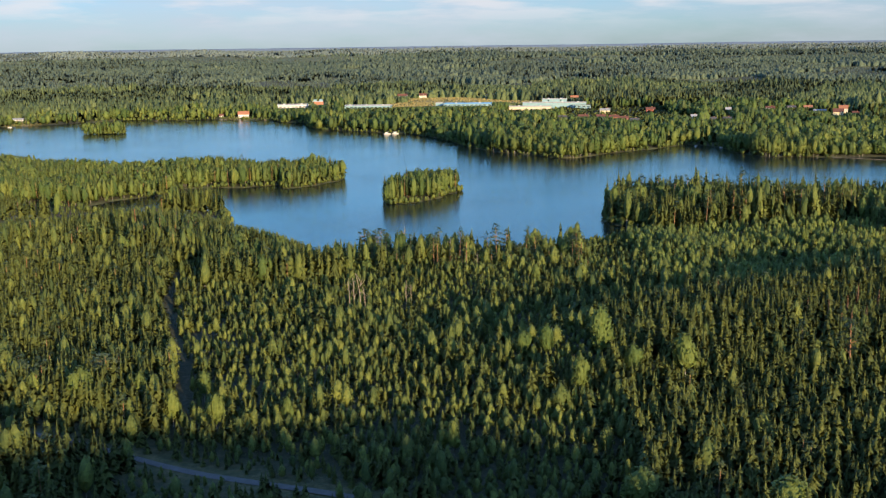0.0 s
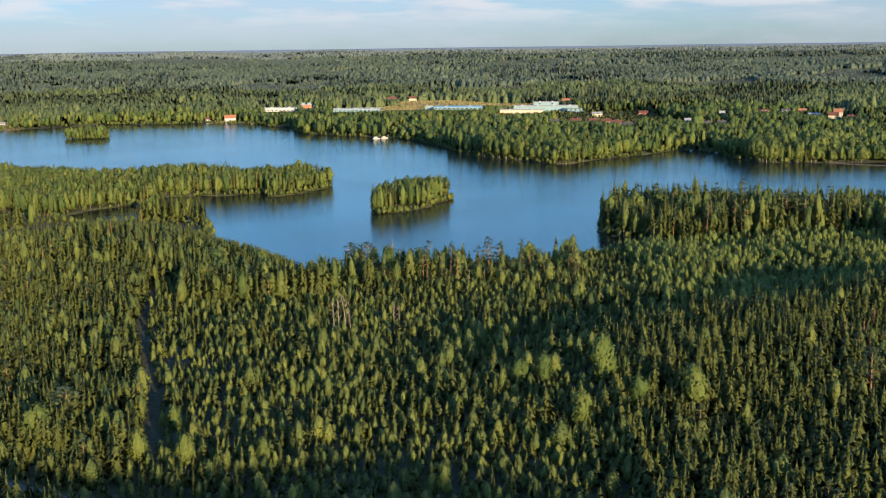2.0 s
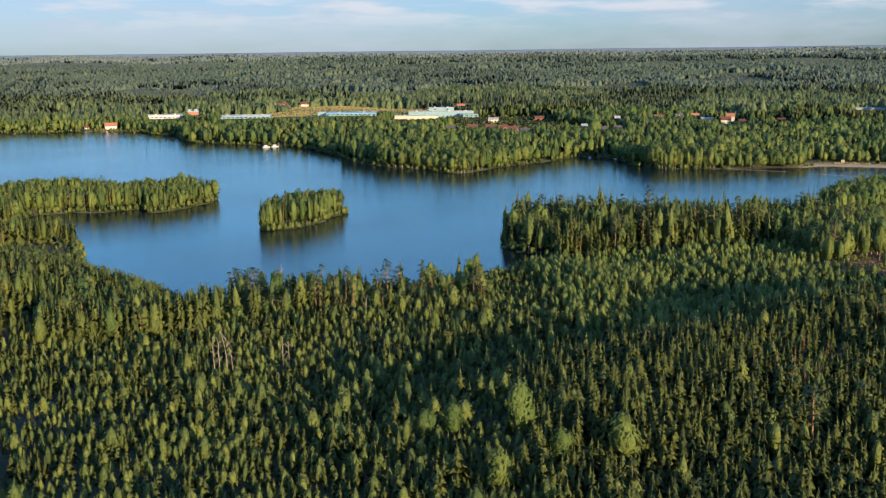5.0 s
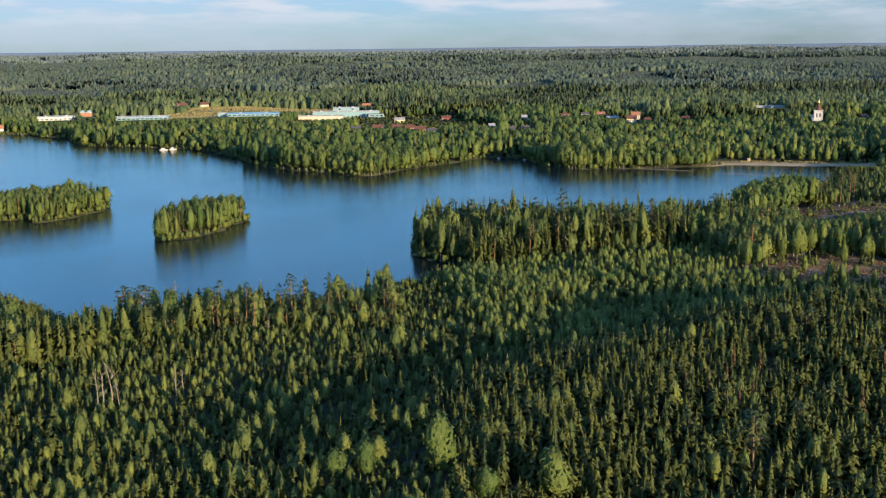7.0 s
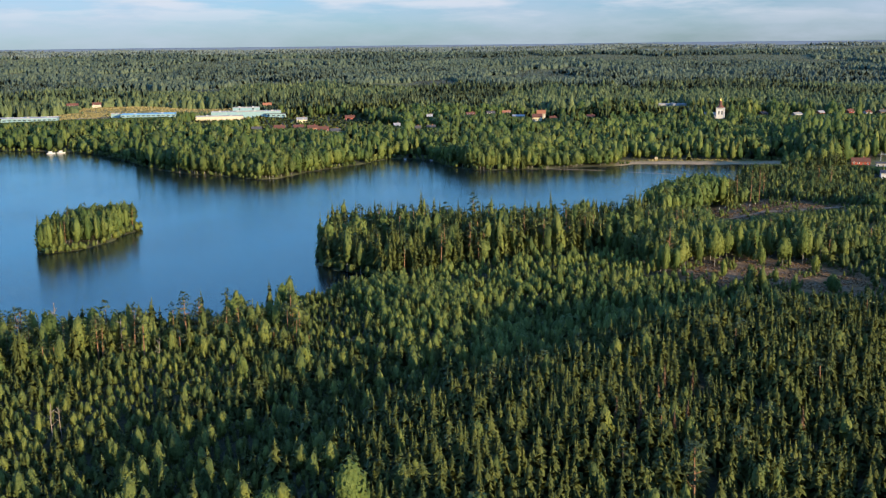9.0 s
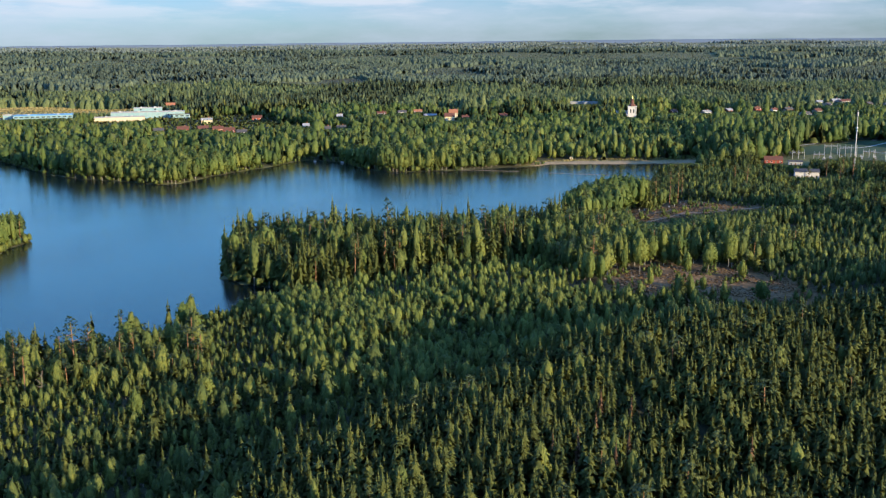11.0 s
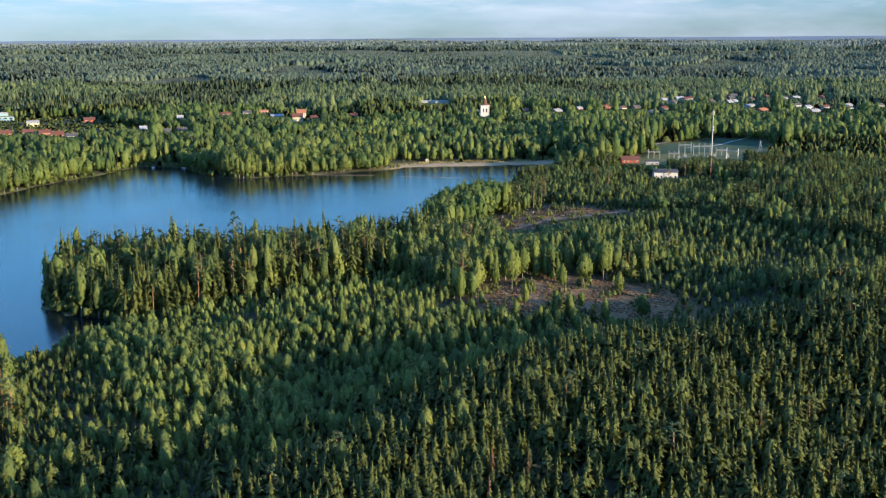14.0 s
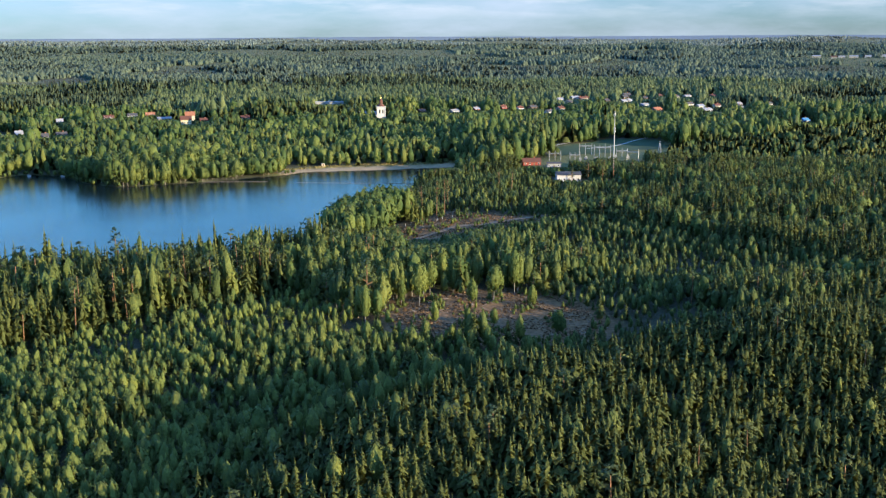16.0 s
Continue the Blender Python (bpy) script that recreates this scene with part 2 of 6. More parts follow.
# ---- the plan: lake, islands, clearings ----
FAR_BANK = [(-1500, 1150), (-1000, 1330), (-700, 1330), (-575, 1343), (-514, 1380), (-451, 1436), (-350, 1420), (-306, 1433), (-232, 1408), (-212, 1364),
            (-176, 1338), (-165, 1275), (-150, 1236), (-92, 1194), (-45, 1170), (-10, 1118), (10, 1054), (27, 1000), (51, 949), (74, 928), (103, 893), (116, 886)]
BAY_BANK = [(141, 918), (195, 957), (226, 987), (243, 992), (265, 965), (263, 925), (275, 884), (325, 871), (385, 867), (415, 872), (470, 848), (515, 828), (543, 822)]
CAPE_BANK = [(522, 800), (465, 782), (430, 752), (392, 712), (371, 681), (340, 668), (312, 656), (300, 640), (268, 606), (235, 604), (195, 602), (163, 614),
             (135, 628), (112, 638), (96, 606), (91, 572), (97, 556), (109, 542), (107, 527), (97, 519), (84, 511), (74, 504), (64, 497)]
NEAR_BANK = [(55, 480), (30, 478), (11, 472), (-5, 479), (-23, 482), (-36, 475), (-48, 462), (-60, 472), (-75, 490), (-113, 540), (-122, 585), (-134, 624), (-165, 634), (-200, 616), (-228, 640)]
SPIT_BANK = [(-220, 676), (-192, 696), (-183, 729), (-160, 735), (-142, 730), (-120, 743), (-111, 724), (-91, 738), (-75, 768), (-74, 782),
             (-98, 806), (-150, 792), (-209, 806), (-241, 792), (-270, 790), (-293, 800), (-363, 865), (-450, 930), (-1500, 1000)]
LAKE = FAR_BANK + BAY_BANK + CAPE_BANK + NEAR_BANK + SPIT_BANK
BEACH = [(405, 874), (430, 868), (470, 850), (515, 830), (538, 824)]
HEATH_TRACK = [(322, 594), (341, 600), (355, 605), (368, 599), (385, 596), (404, 593), (440, 584)]
DRIVE = [(536, 786), (578, 804), (622, 822), (690, 848), (760, 862)]
TOWN_PAVE = [(-70, 1560), (-10, 1535), (-6, 1585), (-60, 1610)]
ISLET = [(-34, 644), (-20, 645), (-12, 654), (-3, 669), (7, 688), (13, 703), (8, 716), (-6, 716), (-22, 702), (-34, 678), (-38, 656)]
FAR_ISLET = [(-425, 1217), (-405, 1211), (-380, 1210), (-374, 1222), (-388, 1240), (-412, 1240)]
CLEARING = [(231, 483), (222, 465), (228, 451), (239, 439), (258, 429), (275, 424), (290, 431), (297, 452), (297, 470), (288, 488), (262, 498), (244, 497)]
HEATH = [(333, 633), (318, 612), (315, 600), (329, 591), (347, 593), (364, 590), (382, 584), (400, 578), (402, 596), (391, 608), (384, 628), (381, 645), (361, 634), (349, 634)]
FIELD = [(606, 796), (645, 776), (670, 784), (730, 790), (765, 830), (735, 862), (684, 850), (625, 832)]
SWITCHYARD = [(540, 745), (600, 740), (690, 745), (740, 775), (720, 822), (640, 802), (560, 790)]
TOWN_YARD = [(-160, 1560), (-60, 1500), (120, 1465), (240, 1462), (250, 1500), (120, 1560), (10, 1600), (-60, 1690), (-140, 1650)]
MEADOW = [(-60, 1690), (10, 1610), (180, 1620), (200, 1690), (60, 1790), (-50, 1790)]
ROAD = [(-175, 262), (-140, 252), (-109, 243), (-82, 232), (-47, 217), (-20, 204), (20, 186), (60, 168)]
HOLLOW = [(30, 330), (70, 365), (115, 398), (170, 422), (215, 432)]
RIDGE = [(70, 305), (115, 338), (170, 358), (220, 362), (290, 350)]
PATH_LINE = [(0, 0), (1, 45), (9, 106), (22, 149), (40, 190)]


def inside(poly, x, y):
    x, y = np.asarray(x, float), np.asarray(y, float)
    hit = np.zeros(x.shape, bool)
    n = len(poly)
    for i in range(n):
        (x0, y0), (x1, y1) = poly[i], poly[(i + 1) % n]
        if y0 == y1:
            continue
        cross = ((y0 > y) != (y1 > y)) & (x < (x1 - x0) * (y - y0) / (y1 - y0) + x0)
        hit ^= cross
    return hit


def away(line, x, y, closed=True):
    """The distance to a line of points."""
    x, y = np.asarray(x, float), np.asarray(y, float)
    best = np.full(x.shape, 1e9)
    n = len(line)
    for i in range(n if closed else n - 1):
        (x0, y0), (x1, y1) = line[i], line[(i + 1) % n]
        dx, dy = x1 - x0, y1 - y0
        k = np.clip(((x - x0) * dx + (y - y0) * dy) / (dx * dx + dy * dy + 1e-9), 0, 1)
        best = np.minimum(best, (x - x0 - k * dx) ** 2 + (y - y0 - k * dy) ** 2)
    return np.sqrt(best)


def smooth(a, b, v):
    k = np.clip((v - a) / (b - a), 0, 1)
    return k * k * (3 - 2 * k)


def wobble(x, y, size, seed=0):
    """A cheap smooth noise from a few sines, about -1 to 1."""
    r = np.random.RandomState(seed)
    total = 0
    for i in range(6):
        a, f, ph = r.rand() * 6.283, (0.6 + 0.9 * r.rand()) / size, r.rand() * 6.283
        total = total + np.sin((x * np.cos(a) + y * np.sin(a)) * f * 6.283 + ph)
    return total / 3.5


def shore(x, y):
    """Metres from the water's edge: above nought on land."""
    d = np.where(inside(LAKE, x, y), -away(LAKE, x, y), away(LAKE, x, y))
    for isle in (ISLET, FAR_ISLET):
        d = np.maximum(d, np.where(inside(isle, x, y), 1, -1) * away(isle, x, y))
    return d + 1.6 * wobble(x, y, 26, 3) + 0.8 * wobble(x, y, 9, 4)


def height(x, y, d=None):
    x, y = np.asarray(x, float), np.asarray(y, float)
    d = shore(x, y) if d is None else d
    r = np.hypot(x - 20, y - 90)
    z = np.where(d < 0, np.maximum(-3.0, d * 0.25), 0.25 + 3.2 * smooth(0, 70, d) + 0.06 * np.minimum(d, 12))
    land = smooth(0, 60, d)
    z = z + land * (1.2 * wobble(x, y, 140, 7) + 1.5 * wobble(x, y, 78, 9) * (1 - smooth(420, 520, r)) + 3.0 * wobble(x, y, 420, 8) * smooth(500, 1000, r))
    z = z + land * 8.5 * np.exp(-(away(RIDGE, x, y, False) / 48.0) ** 2)       # the knoll under the spruce stand
    z = z + land * 9.0 * np.exp(-((x - 560) ** 2 / 160.0 ** 2 + (y - 480) ** 2 / 170.0 ** 2))
    z = z + land * 17.0 * np.exp(-((x + 60) ** 2 / 95.0 ** 2 + (y - 85) ** 2 / 42.0 ** 2))          # an unseen hill, added to shade the road
    # a second unseen rise, added to shade the near thicket
    z = z + land * 8.0 * np.exp(-((x - 45) ** 2 / 60.0 ** 2 + (y - 98) ** 2 / 40.0 ** 2))
    z = z - land * 3.6 * np.exp(-(away(HOLLOW, x, y, False) / 30.0) ** 2)                                    # the hollow behind it, sunk so that it lies in the stand's shade
    z = z + land * 6.0 * np.exp(-((x - 350) ** 2 / 70.0 ** 2 + (y - 335) ** 2 / 48.0 ** 2))                     # the rise that shades the clearing
    # ground lifted far off so that its edge meets the camera's horizon
    far = smooth(1500, 4850, r)
    z = z + 68.0 * far ** 1.5 + far * (4.5 * wobble(x, y, 1900, 11) + 4.0 * wobble(x, y, 700, 12))
    return z


def mesh_of(name, verts, tris, mats, slot=None, shade=None, flat=True, bend=None):
    """One mesh out of arrays of corners and triangles."""
    me = bpy.data.meshes.new(name)
    verts, tris = np.asarray(verts, np.float32), np.asarray(tris, np.int32)
    n = len(tris)
    k = tris.shape[1]
    me.vertices.add(len(verts))
    me.vertices.foreach_set("co", verts.ravel())
    me.loops.add(n * k)
    me.loops.foreach_set("vertex_index", tris.ravel())
    me.polygons.add(n)
    me.polygons.foreach_set("loop_start", np.arange(0, n * k, k, dtype=np.int32))
    me.polygons.foreach_set("loop_total", np.full(n, k, np.int32))
    for m in mats:
        me.materials.append(m)
    if slot is not None:
        me.polygons.foreach_set("material_index", np.asarray(slot, np.int32))
    me.polygons.foreach_set("use_smooth", np.full(n, not flat or bend is not None))
    if shade is not None:
        for key, values in shade.items():
            me.attributes.new(key, "FLOAT", "POINT").data.foreach_set("value", np.asarray(values, np.float32))
    if bend is not None:
        bend = bend / np.maximum(1e-9, np.linalg.norm(bend, axis=1))[:, None]
        me.attributes.new("custom_normal", "FLOAT_VECTOR", "POINT").data.foreach_set("vector", bend.astype(np.float32).ravel())
    me.update(calc_edges=True)
    return me


def build_ground():
    def steps(lo, a, b, hi, step, grow):
        mid = list(np.arange(a, b + 0.1, step))
        s, v, left = step, a, []
        while v > lo:
            s *= grow
            v -= s
            left.append(max(v, lo))
        s, v, right = step, b, []
        while v < hi:
            s *= grow
            v += s
            right.append(min(v, hi))
        return np.array(left[::-1] + mid + right)
    xs, ys = steps(-4900, -260, 560, 4900, 7, 1.07), steps(-4900, 180, 1020, 4900, 7, 1.07)
    gx, gy = np.meshgrid(xs, ys)
    x, y = gx.ravel(), gy.ravel()
    d = shore(x, y)
    z = height(x, y, d)
    bare = np.zeros_like(x)
    for poly in (CLEARING, HEATH):
        bare = np.maximum(bare, np.where(inside(poly, x, y), 1, 1 - smooth(0, 9, away(poly, x, y))))
    bare = np.maximum(bare, (1 - smooth(1.5, 5, away(ROAD, x, y, False))) * 0.2)
    grass = np.zeros_like(x)
    for poly in (FIELD, SWITCHYARD, TOWN_YARD, MEADOW):
        grass = np.maximum(grass, np.where(inside(poly, x, y), 1, 1 - smooth(0, 12, away(poly, x, y))))
    grass = np.maximum(grass, (1 - smooth(3, 11, away(ROAD, x, y, False))) * 0.25)
    grass = np.maximum(grass, (1 - smooth(0.5, 3.5, np.abs(d - 1.0))) * 0.7)
    grass = np.maximum(grass, 1 - smooth(14, 26, away(BEACH, x, y, False)))
    for lx, ly, lr in ((-278, 1446, 26), (-560, 1375, 30), (1150, 1105, 26), (600, 2395, 60), (116, 890, 9)):
        grass = np.maximum(grass, 1 - smooth(lr * 0.7, lr, np.hypot(x - lx, y - ly)))
    grass = np.maximum(grass, 0.7 * smooth(2300, 3200, np.hypot(x - 20, y - 90)))          # far ground painted paler to lift the dark gaps between trees
    sand = 1 - smooth(9.0, 13.0, away(BEACH, x, y, False) + 1.5 * wobble(x, y, 14, 5))
    sand = np.maximum(sand, 1 - smooth(2, 6, np.hypot(x - 116, y - 888)))
    nx = len(xs)
    i = (np.arange(len(ys) - 1)[:, None] * nx + np.arange(nx - 1)[None, :]).ravel()
    quads = np.stack([i, i + 1, i + nx + 1, i + nx], 1)
    me = mesh_of("ground", np.stack([x, y, z], 1), quads, [GROUND], None, {"bare": bare, "meadow": grass, "sand": sand}, flat=False)
    tagged(new("ground", me), "mossy forest floor with bare soil, grass and banks down to a lake", "ground", kind="structure")


build_ground()


def build_water():
    bm = bmesh.new()
    vs = [bm.verts.new((x, y, 0)) for x, y in ((-1700, 380), (620, 380), (620, 1520), (-1700, 1520))]
    bm.faces.new(vs)
    me = bpy.data.meshes.new("water")
    bm.to_mesh(me)
    me.materials.append(WATER)
    tagged(new("water", me), "calm deep blue lake water with faint ripples between wooded shores", "lake", kind="structure")


build_water()

# ---- small helpers for things ----
def part(name, bm, mat, parent, label=""):
    """Links a bmesh as one mesh object under a thing or a part."""
    me = bpy.data.meshes.new(name)
    bm.normal_update()
    bm.to_mesh(me)
    bm.free()
    me.materials.append(mat)
    ob = new(name, me)
    ob.parent = parent
    if label:
        ob["label"] = label
    return ob


def box(bm, x0, x1, y0, y1, z0, z1, bevel=0.0):
    vs = [bm.verts.new((x, y, z)) for z in (z0, z1) for x, y in ((x0, y0), (x1, y0), (x1, y1), (x0, y1))]
    for a in ((3, 2, 1, 0), (4, 5, 6, 7), (0, 1, 5, 4), (1, 2, 6, 5), (2, 3, 7, 6), (3, 0, 4, 7)):
        bm.faces.new([vs[i] for i in a])
    return bm


def a_box(*a):
    return box(bmesh.new(), *a)


def rod(bm, a, b, r0, r1=None, sides=6):
    """A tapered round bar from a to b."""
    r1 = r0 if r1 is None else r1
    a, b = Vector(a), Vector(b)
    way = (b - a).normalized()
    u = way.orthogonal().normalized()
    w = way.cross(u)
    rings = []
    for p, r in ((a, r0), (b, r1)):
        rings.append([bm.verts.new(p + (u * math.cos(6.2832 * i / sides) + w * math.sin(6.2832 * i / sides)) * r) for i in range(sides)])
    for i in range(sides):
        j = (i + 1) % sides
        bm.faces.new((rings[0][i], rings[0][j], rings[1][j], rings[1][i]))
    bm.faces.new(rings[0][::-1])
    bm.faces.new(rings[1])
    return bm


def root(name, x, y, turn, label, category, group="", z=None):
    ob = new(name)
    ob.matrix_basis = pose(x, y, float(height(x, y)) if z is None else z, 0, 0, turn)
    return tagged(ob, label, category, group)


SIGHT = [(326, 596, 8, 0.4), (342, 600, 8, 0.4), (356, 602, 8, 0.4), (372, 600, 8, 0.4), (388, 597, 8, 0.4), (350, 622, 14, 0.6)]                 # x, y, half width, height above the ground from which a building shows over the trees
KEEP_FREE = []             # x, y, radius that stays free of trees


def lot(x, y, half, show):
    SIGHT.append((x, y, half, show))
    KEEP_FREE.append((x, y, half + 2.0))


# ---- paints ----
PAINT = {
    "white": surface("white_painted_wall", [(0.46, 0.45, 0.43), (0.60, 0.59, 0.56)], 0.4, 0.6),
    "cream": surface("cream_wall", [(0.46, 0.40, 0.29), (0.56, 0.50, 0.37)], 0.4, 0.7),
    "yellow": surface("ochre_wall", [(0.56, 0.47, 0.28), (0.66, 0.57, 0.36)], 0.4, 0.7),
    "red": surface("falu_red_wall", [(0.26, 0.05, 0.03), (0.38, 0.08, 0.05)], 0.6, 0.8),
    "grey": surface("grey_wall", [(0.28, 0.28, 0.28), (0.40, 0.40, 0.39)], 0.4, 0.7),
    "brown": surface("brown_timber_wall", [(0.12, 0.08, 0.05), (0.22, 0.15, 0.10)], 0.6, 0.8),
    "brick": surface("brick_wall", [(0.30, 0.12, 0.07), (0.40, 0.18, 0.11)], 1.0, 0.85),
    "turquoise": surface("pale_turquoise_sheet_metal", [(0.15, 0.28, 0.31), (0.23, 0.36, 0.39)], 0.15, 0.45),
}
ROOF = {
    "tile": surface("red_tile_roof", [(0.105, 0.044, 0.030), (0.165, 0.066, 0.044)], 0.8, 0.8),
    "orange": surface("orange_tile_roof", [(0.30, 0.12, 0.065), (0.40, 0.17, 0.09)], 0.8, 0.8),
    "dark": surface("dark_felt_roof", [(0.05, 0.05, 0.055), (0.10, 0.10, 0.105)], 0.5, 0.85),
    "grey": surface("grey_metal_roof", [(0.25, 0.26, 0.28), (0.38, 0.40, 0.42)], 0.3, 0.5),
    "pale": surface("pale_roof_sheet", [(0.24, 0.25, 0.26), (0.34, 0.35, 0.35)], 0.2, 0.6),
    "blue": surface("blue_metal_roof", [(0.06, 0.22, 0.45), (0.10, 0.32, 0.60)], 0.3, 0.5),
}
GLASS = surface("dark_window_glass", [(0.02, 0.025, 0.03), (0.04, 0.05, 0.06)], 0.5, 0.12)
TRIM = surface("white_trim", [(0.70, 0.70, 0.68), (0.84, 0.84, 0.82)], 0.6, 0.6)
STEEL = surface("galvanised_steel", [(0.34, 0.35, 0.35), (0.50, 0.51, 0.51)], 0.5, 0.45, metallic=0.6)
TIMBER = surface("weathered_timber", [(0.16, 0.13, 0.10), (0.30, 0.26, 0.21)], 1.5, 0.85)
DARK_TIMBER = surface("wet_dark_timber", [(0.025, 0.022, 0.018), (0.06, 0.05, 0.04)], 1.5, 0.6)
SOIL = surface("sandy_soil", [(0.20, 0.13, 0.075), (0.33, 0.23, 0.14)], 0.3, 0.95)
GRAVEL = surface("grey_gravel", [(0.085, 0.078, 0.072), (0.15, 0.138, 0.13)], 0.5, 0.95, 0.05)
TURF = surface("mown_turf", [(0.020, 0.058, 0.022), (0.034, 0.082, 0.028)], 0.08, 0.9)
ASPHALT = surface("pale_asphalt_yard", [(0.16, 0.14, 0.13), (0.24, 0.21, 0.19)], 0.05, 0.9)
WHITE_PAINT = surface("white_line_paint", [(0.60, 0.60, 0.58), (0.75, 0.75, 0.73)], 0.5, 0.7)
GOLD = surface("gilded_metal", [(0.75, 0.52, 0.14), (0.90, 0.66, 0.22)], 1.0, 0.3, metallic=0.8)


# ---- houses ----
def house(x, y, turn, w, d, wall_h, roof_h, wall, roof, label, name="house", group="", show=0.35, chimney=True, rows=1):
    """A gabled house: walls with gable ends, two roof slopes with eaves, a chimney, windows in frames and a door."""
    h = root(name, x, y, turn, label, "house", group)
    bm = bmesh.new()
    a, b = w / 2, d / 2
    lo = [bm.verts.new(p) for p in ((-a, -b, -0.8), (a, -b, -0.8), (a, b, -0.8), (-a, b, -0.8))]
    hi = [bm.verts.new((v.co.x, v.co.y, wall_h)) for v in lo]
    g0, g1 = bm.verts.new((-a, 0, wall_h + roof_h)), bm.verts.new((a, 0, wall_h + roof_h))
    for q in ((lo[0], lo[1], hi[1], hi[0]), (lo[2], lo[3], hi[3], hi[2]), (lo[1], lo[2], hi[2], g1, hi[1]), (lo[3], lo[0], hi[0], g0, hi[3])):
        bm.faces.new(q)
    part("wall", bm, PAINT[wall], h)
    bm = bmesh.new()
    e, t = 0.5, 0.18
    run = roof_h / b
    for side in (-1, 1):
        pts = [(-a - e, side * (b + e), wall_h - run * e), (a + e, side * (b + e), wall_h - run * e), (a + e, 0, wall_h + roof_h), (-a - e, 0, wall_h + roof_h)]
        lower = [bm.verts.new((px, py, pz + 0.02)) for px, py, pz in pts]
        upper = [bm.verts.new((px, py, pz + 0.02 + t)) for px, py, pz in pts]
        order = (0, 1, 2, 3) if side < 0 else (3, 2, 1, 0)
        bm.faces.new([upper[i] for i in order])
        bm.faces.new([lower[i] for i in order[::-1]])
        for i in range(4):
            j = (i + 1) % 4
            bm.faces.new((lower[i], lower[j], upper[j], upper[i]) if side < 0 else (lower[j], lower[i], upper[i], upper[j]))
    r = part("roof", bm, ROOF[roof], h)
    if chimney:
        bm = a_box(-0.45, 0.45, -0.4, 0.4, 0, 1.6)
        box(bm, -0.55, 0.55, -0.5, 0.5, 1.6, 1.75)
        c = part("chimney", bm, PAINT["brick"], r, "brick chimney")
        c.location = (a * 0.35, b * 0.2, wall_h + roof_h * 0.72)
    n = max(2, int(w / 2.8))
    for k in range(rows):
        z0 = 0.9 + 2.7 * k
        for i in range(n):
            cx = -a + w * (i + 0.5) / n
            if k == 0 and i == n // 2:
                part("door", a_box(cx - 0.5, cx + 0.5, -b - 0.05, -b + 0.02, 0.1, 2.15), PAINT["brown"], h)
                continue
            win = part("window", a_box(cx - 0.65, cx + 0.65, -b - 0.06, -b + 0.02, z0, z0 + 1.4), TRIM, h)
            part("pane", a_box(cx - 0.52, cx + 0.52, -b - 0.075, -b - 0.05, z0 + 0.12, z0 + 1.28), GLASS, win)
    for side in (-1, 1):
        win = part("window", a_box(side * a - 0.05, side * a + 0.05, -0.6, 0.6, wall_h - 1.5, wall_h - 0.1), TRIM, h)
        part("pane", a_box(side * (a + 0.055) - 0.012, side * (a + 0.055) + 0.012, -0.48, 0.48, wall_h - 1.38, wall_h - 0.22), GLASS, win)
    lot(x, y, max(w, d) / 2 + 1.5, show * (wall_h + roof_h))
    return h


def hall(x, y, turn, w, d, tall, wall, roof, label, name="factory_hall", bands=1, vents=2, show=0.3, group=""):
    """A flat-roofed hall: walls, roof deck with parapet, rows of windows, roof vents."""
    h = root(name, x, y, turn, label, "factory", group)
    a, b = w / 2, d / 2
    part("wall", a_box(-a, a, -b, b, -1.0, tall), PAINT[wall], h)
    bm = a_box(-a - 0.15, a + 0.15, -b - 0.15, b + 0.15, tall, tall + 0.25)
    for x0, x1, y0, y1 in ((-a - 0.15, a + 0.15, -b - 0.15, -b + 0.15), (-a - 0.15, a + 0.15, b - 0.15, b + 0.15), (-a - 0.15, -a + 0.15, -b + 0.15, b - 0.15), (a - 0.15, a + 0.15, -b + 0.15, b - 0.15)):
        box(bm, x0, x1, y0, y1, tall + 0.25, tall + 0.7)
    r = part("roof", bm, ROOF[roof], h)
    for k in range(vents):
        cx = -a + w * (k + 0.5) / vents
        v = part("roof_vent", a_box(cx - 1.4, cx + 1.4, -1.5, 1.5, tall + 0.25, tall + 1.7), STEEL, r)
    for k in range(bands):
        z0 = tall * (0.45 + 0.9 * k) / max(1, bands) + 0.4
        n = max(2, int(w / 6))
        for i in range(n):
            cx = -a + w * (i + 0.5) / n
            part("window", a_box(cx - 2.0, cx + 2.0, -b - 0.06, -b + 0.02, z0, z0 + 1.3), GLASS, h)
    # upright seams of the sheet cladding
    seam = part("cladding_seam", a_box(-0.08, 0.08, -b - 0.09, -b - 0.001, 0.2, tall - 0.02), STEEL, h)
    seam.location = (-a + 0.1, 0, 0)
    for i in range(1, int(w / 5) + 1):
        again = new("cladding_seam", seam.data)
        again.parent, again.location = h, (-a + 0.1 + i * 5.0, 0, 0)
    lot(x, y, a * 0.9, show * tall)
    return h


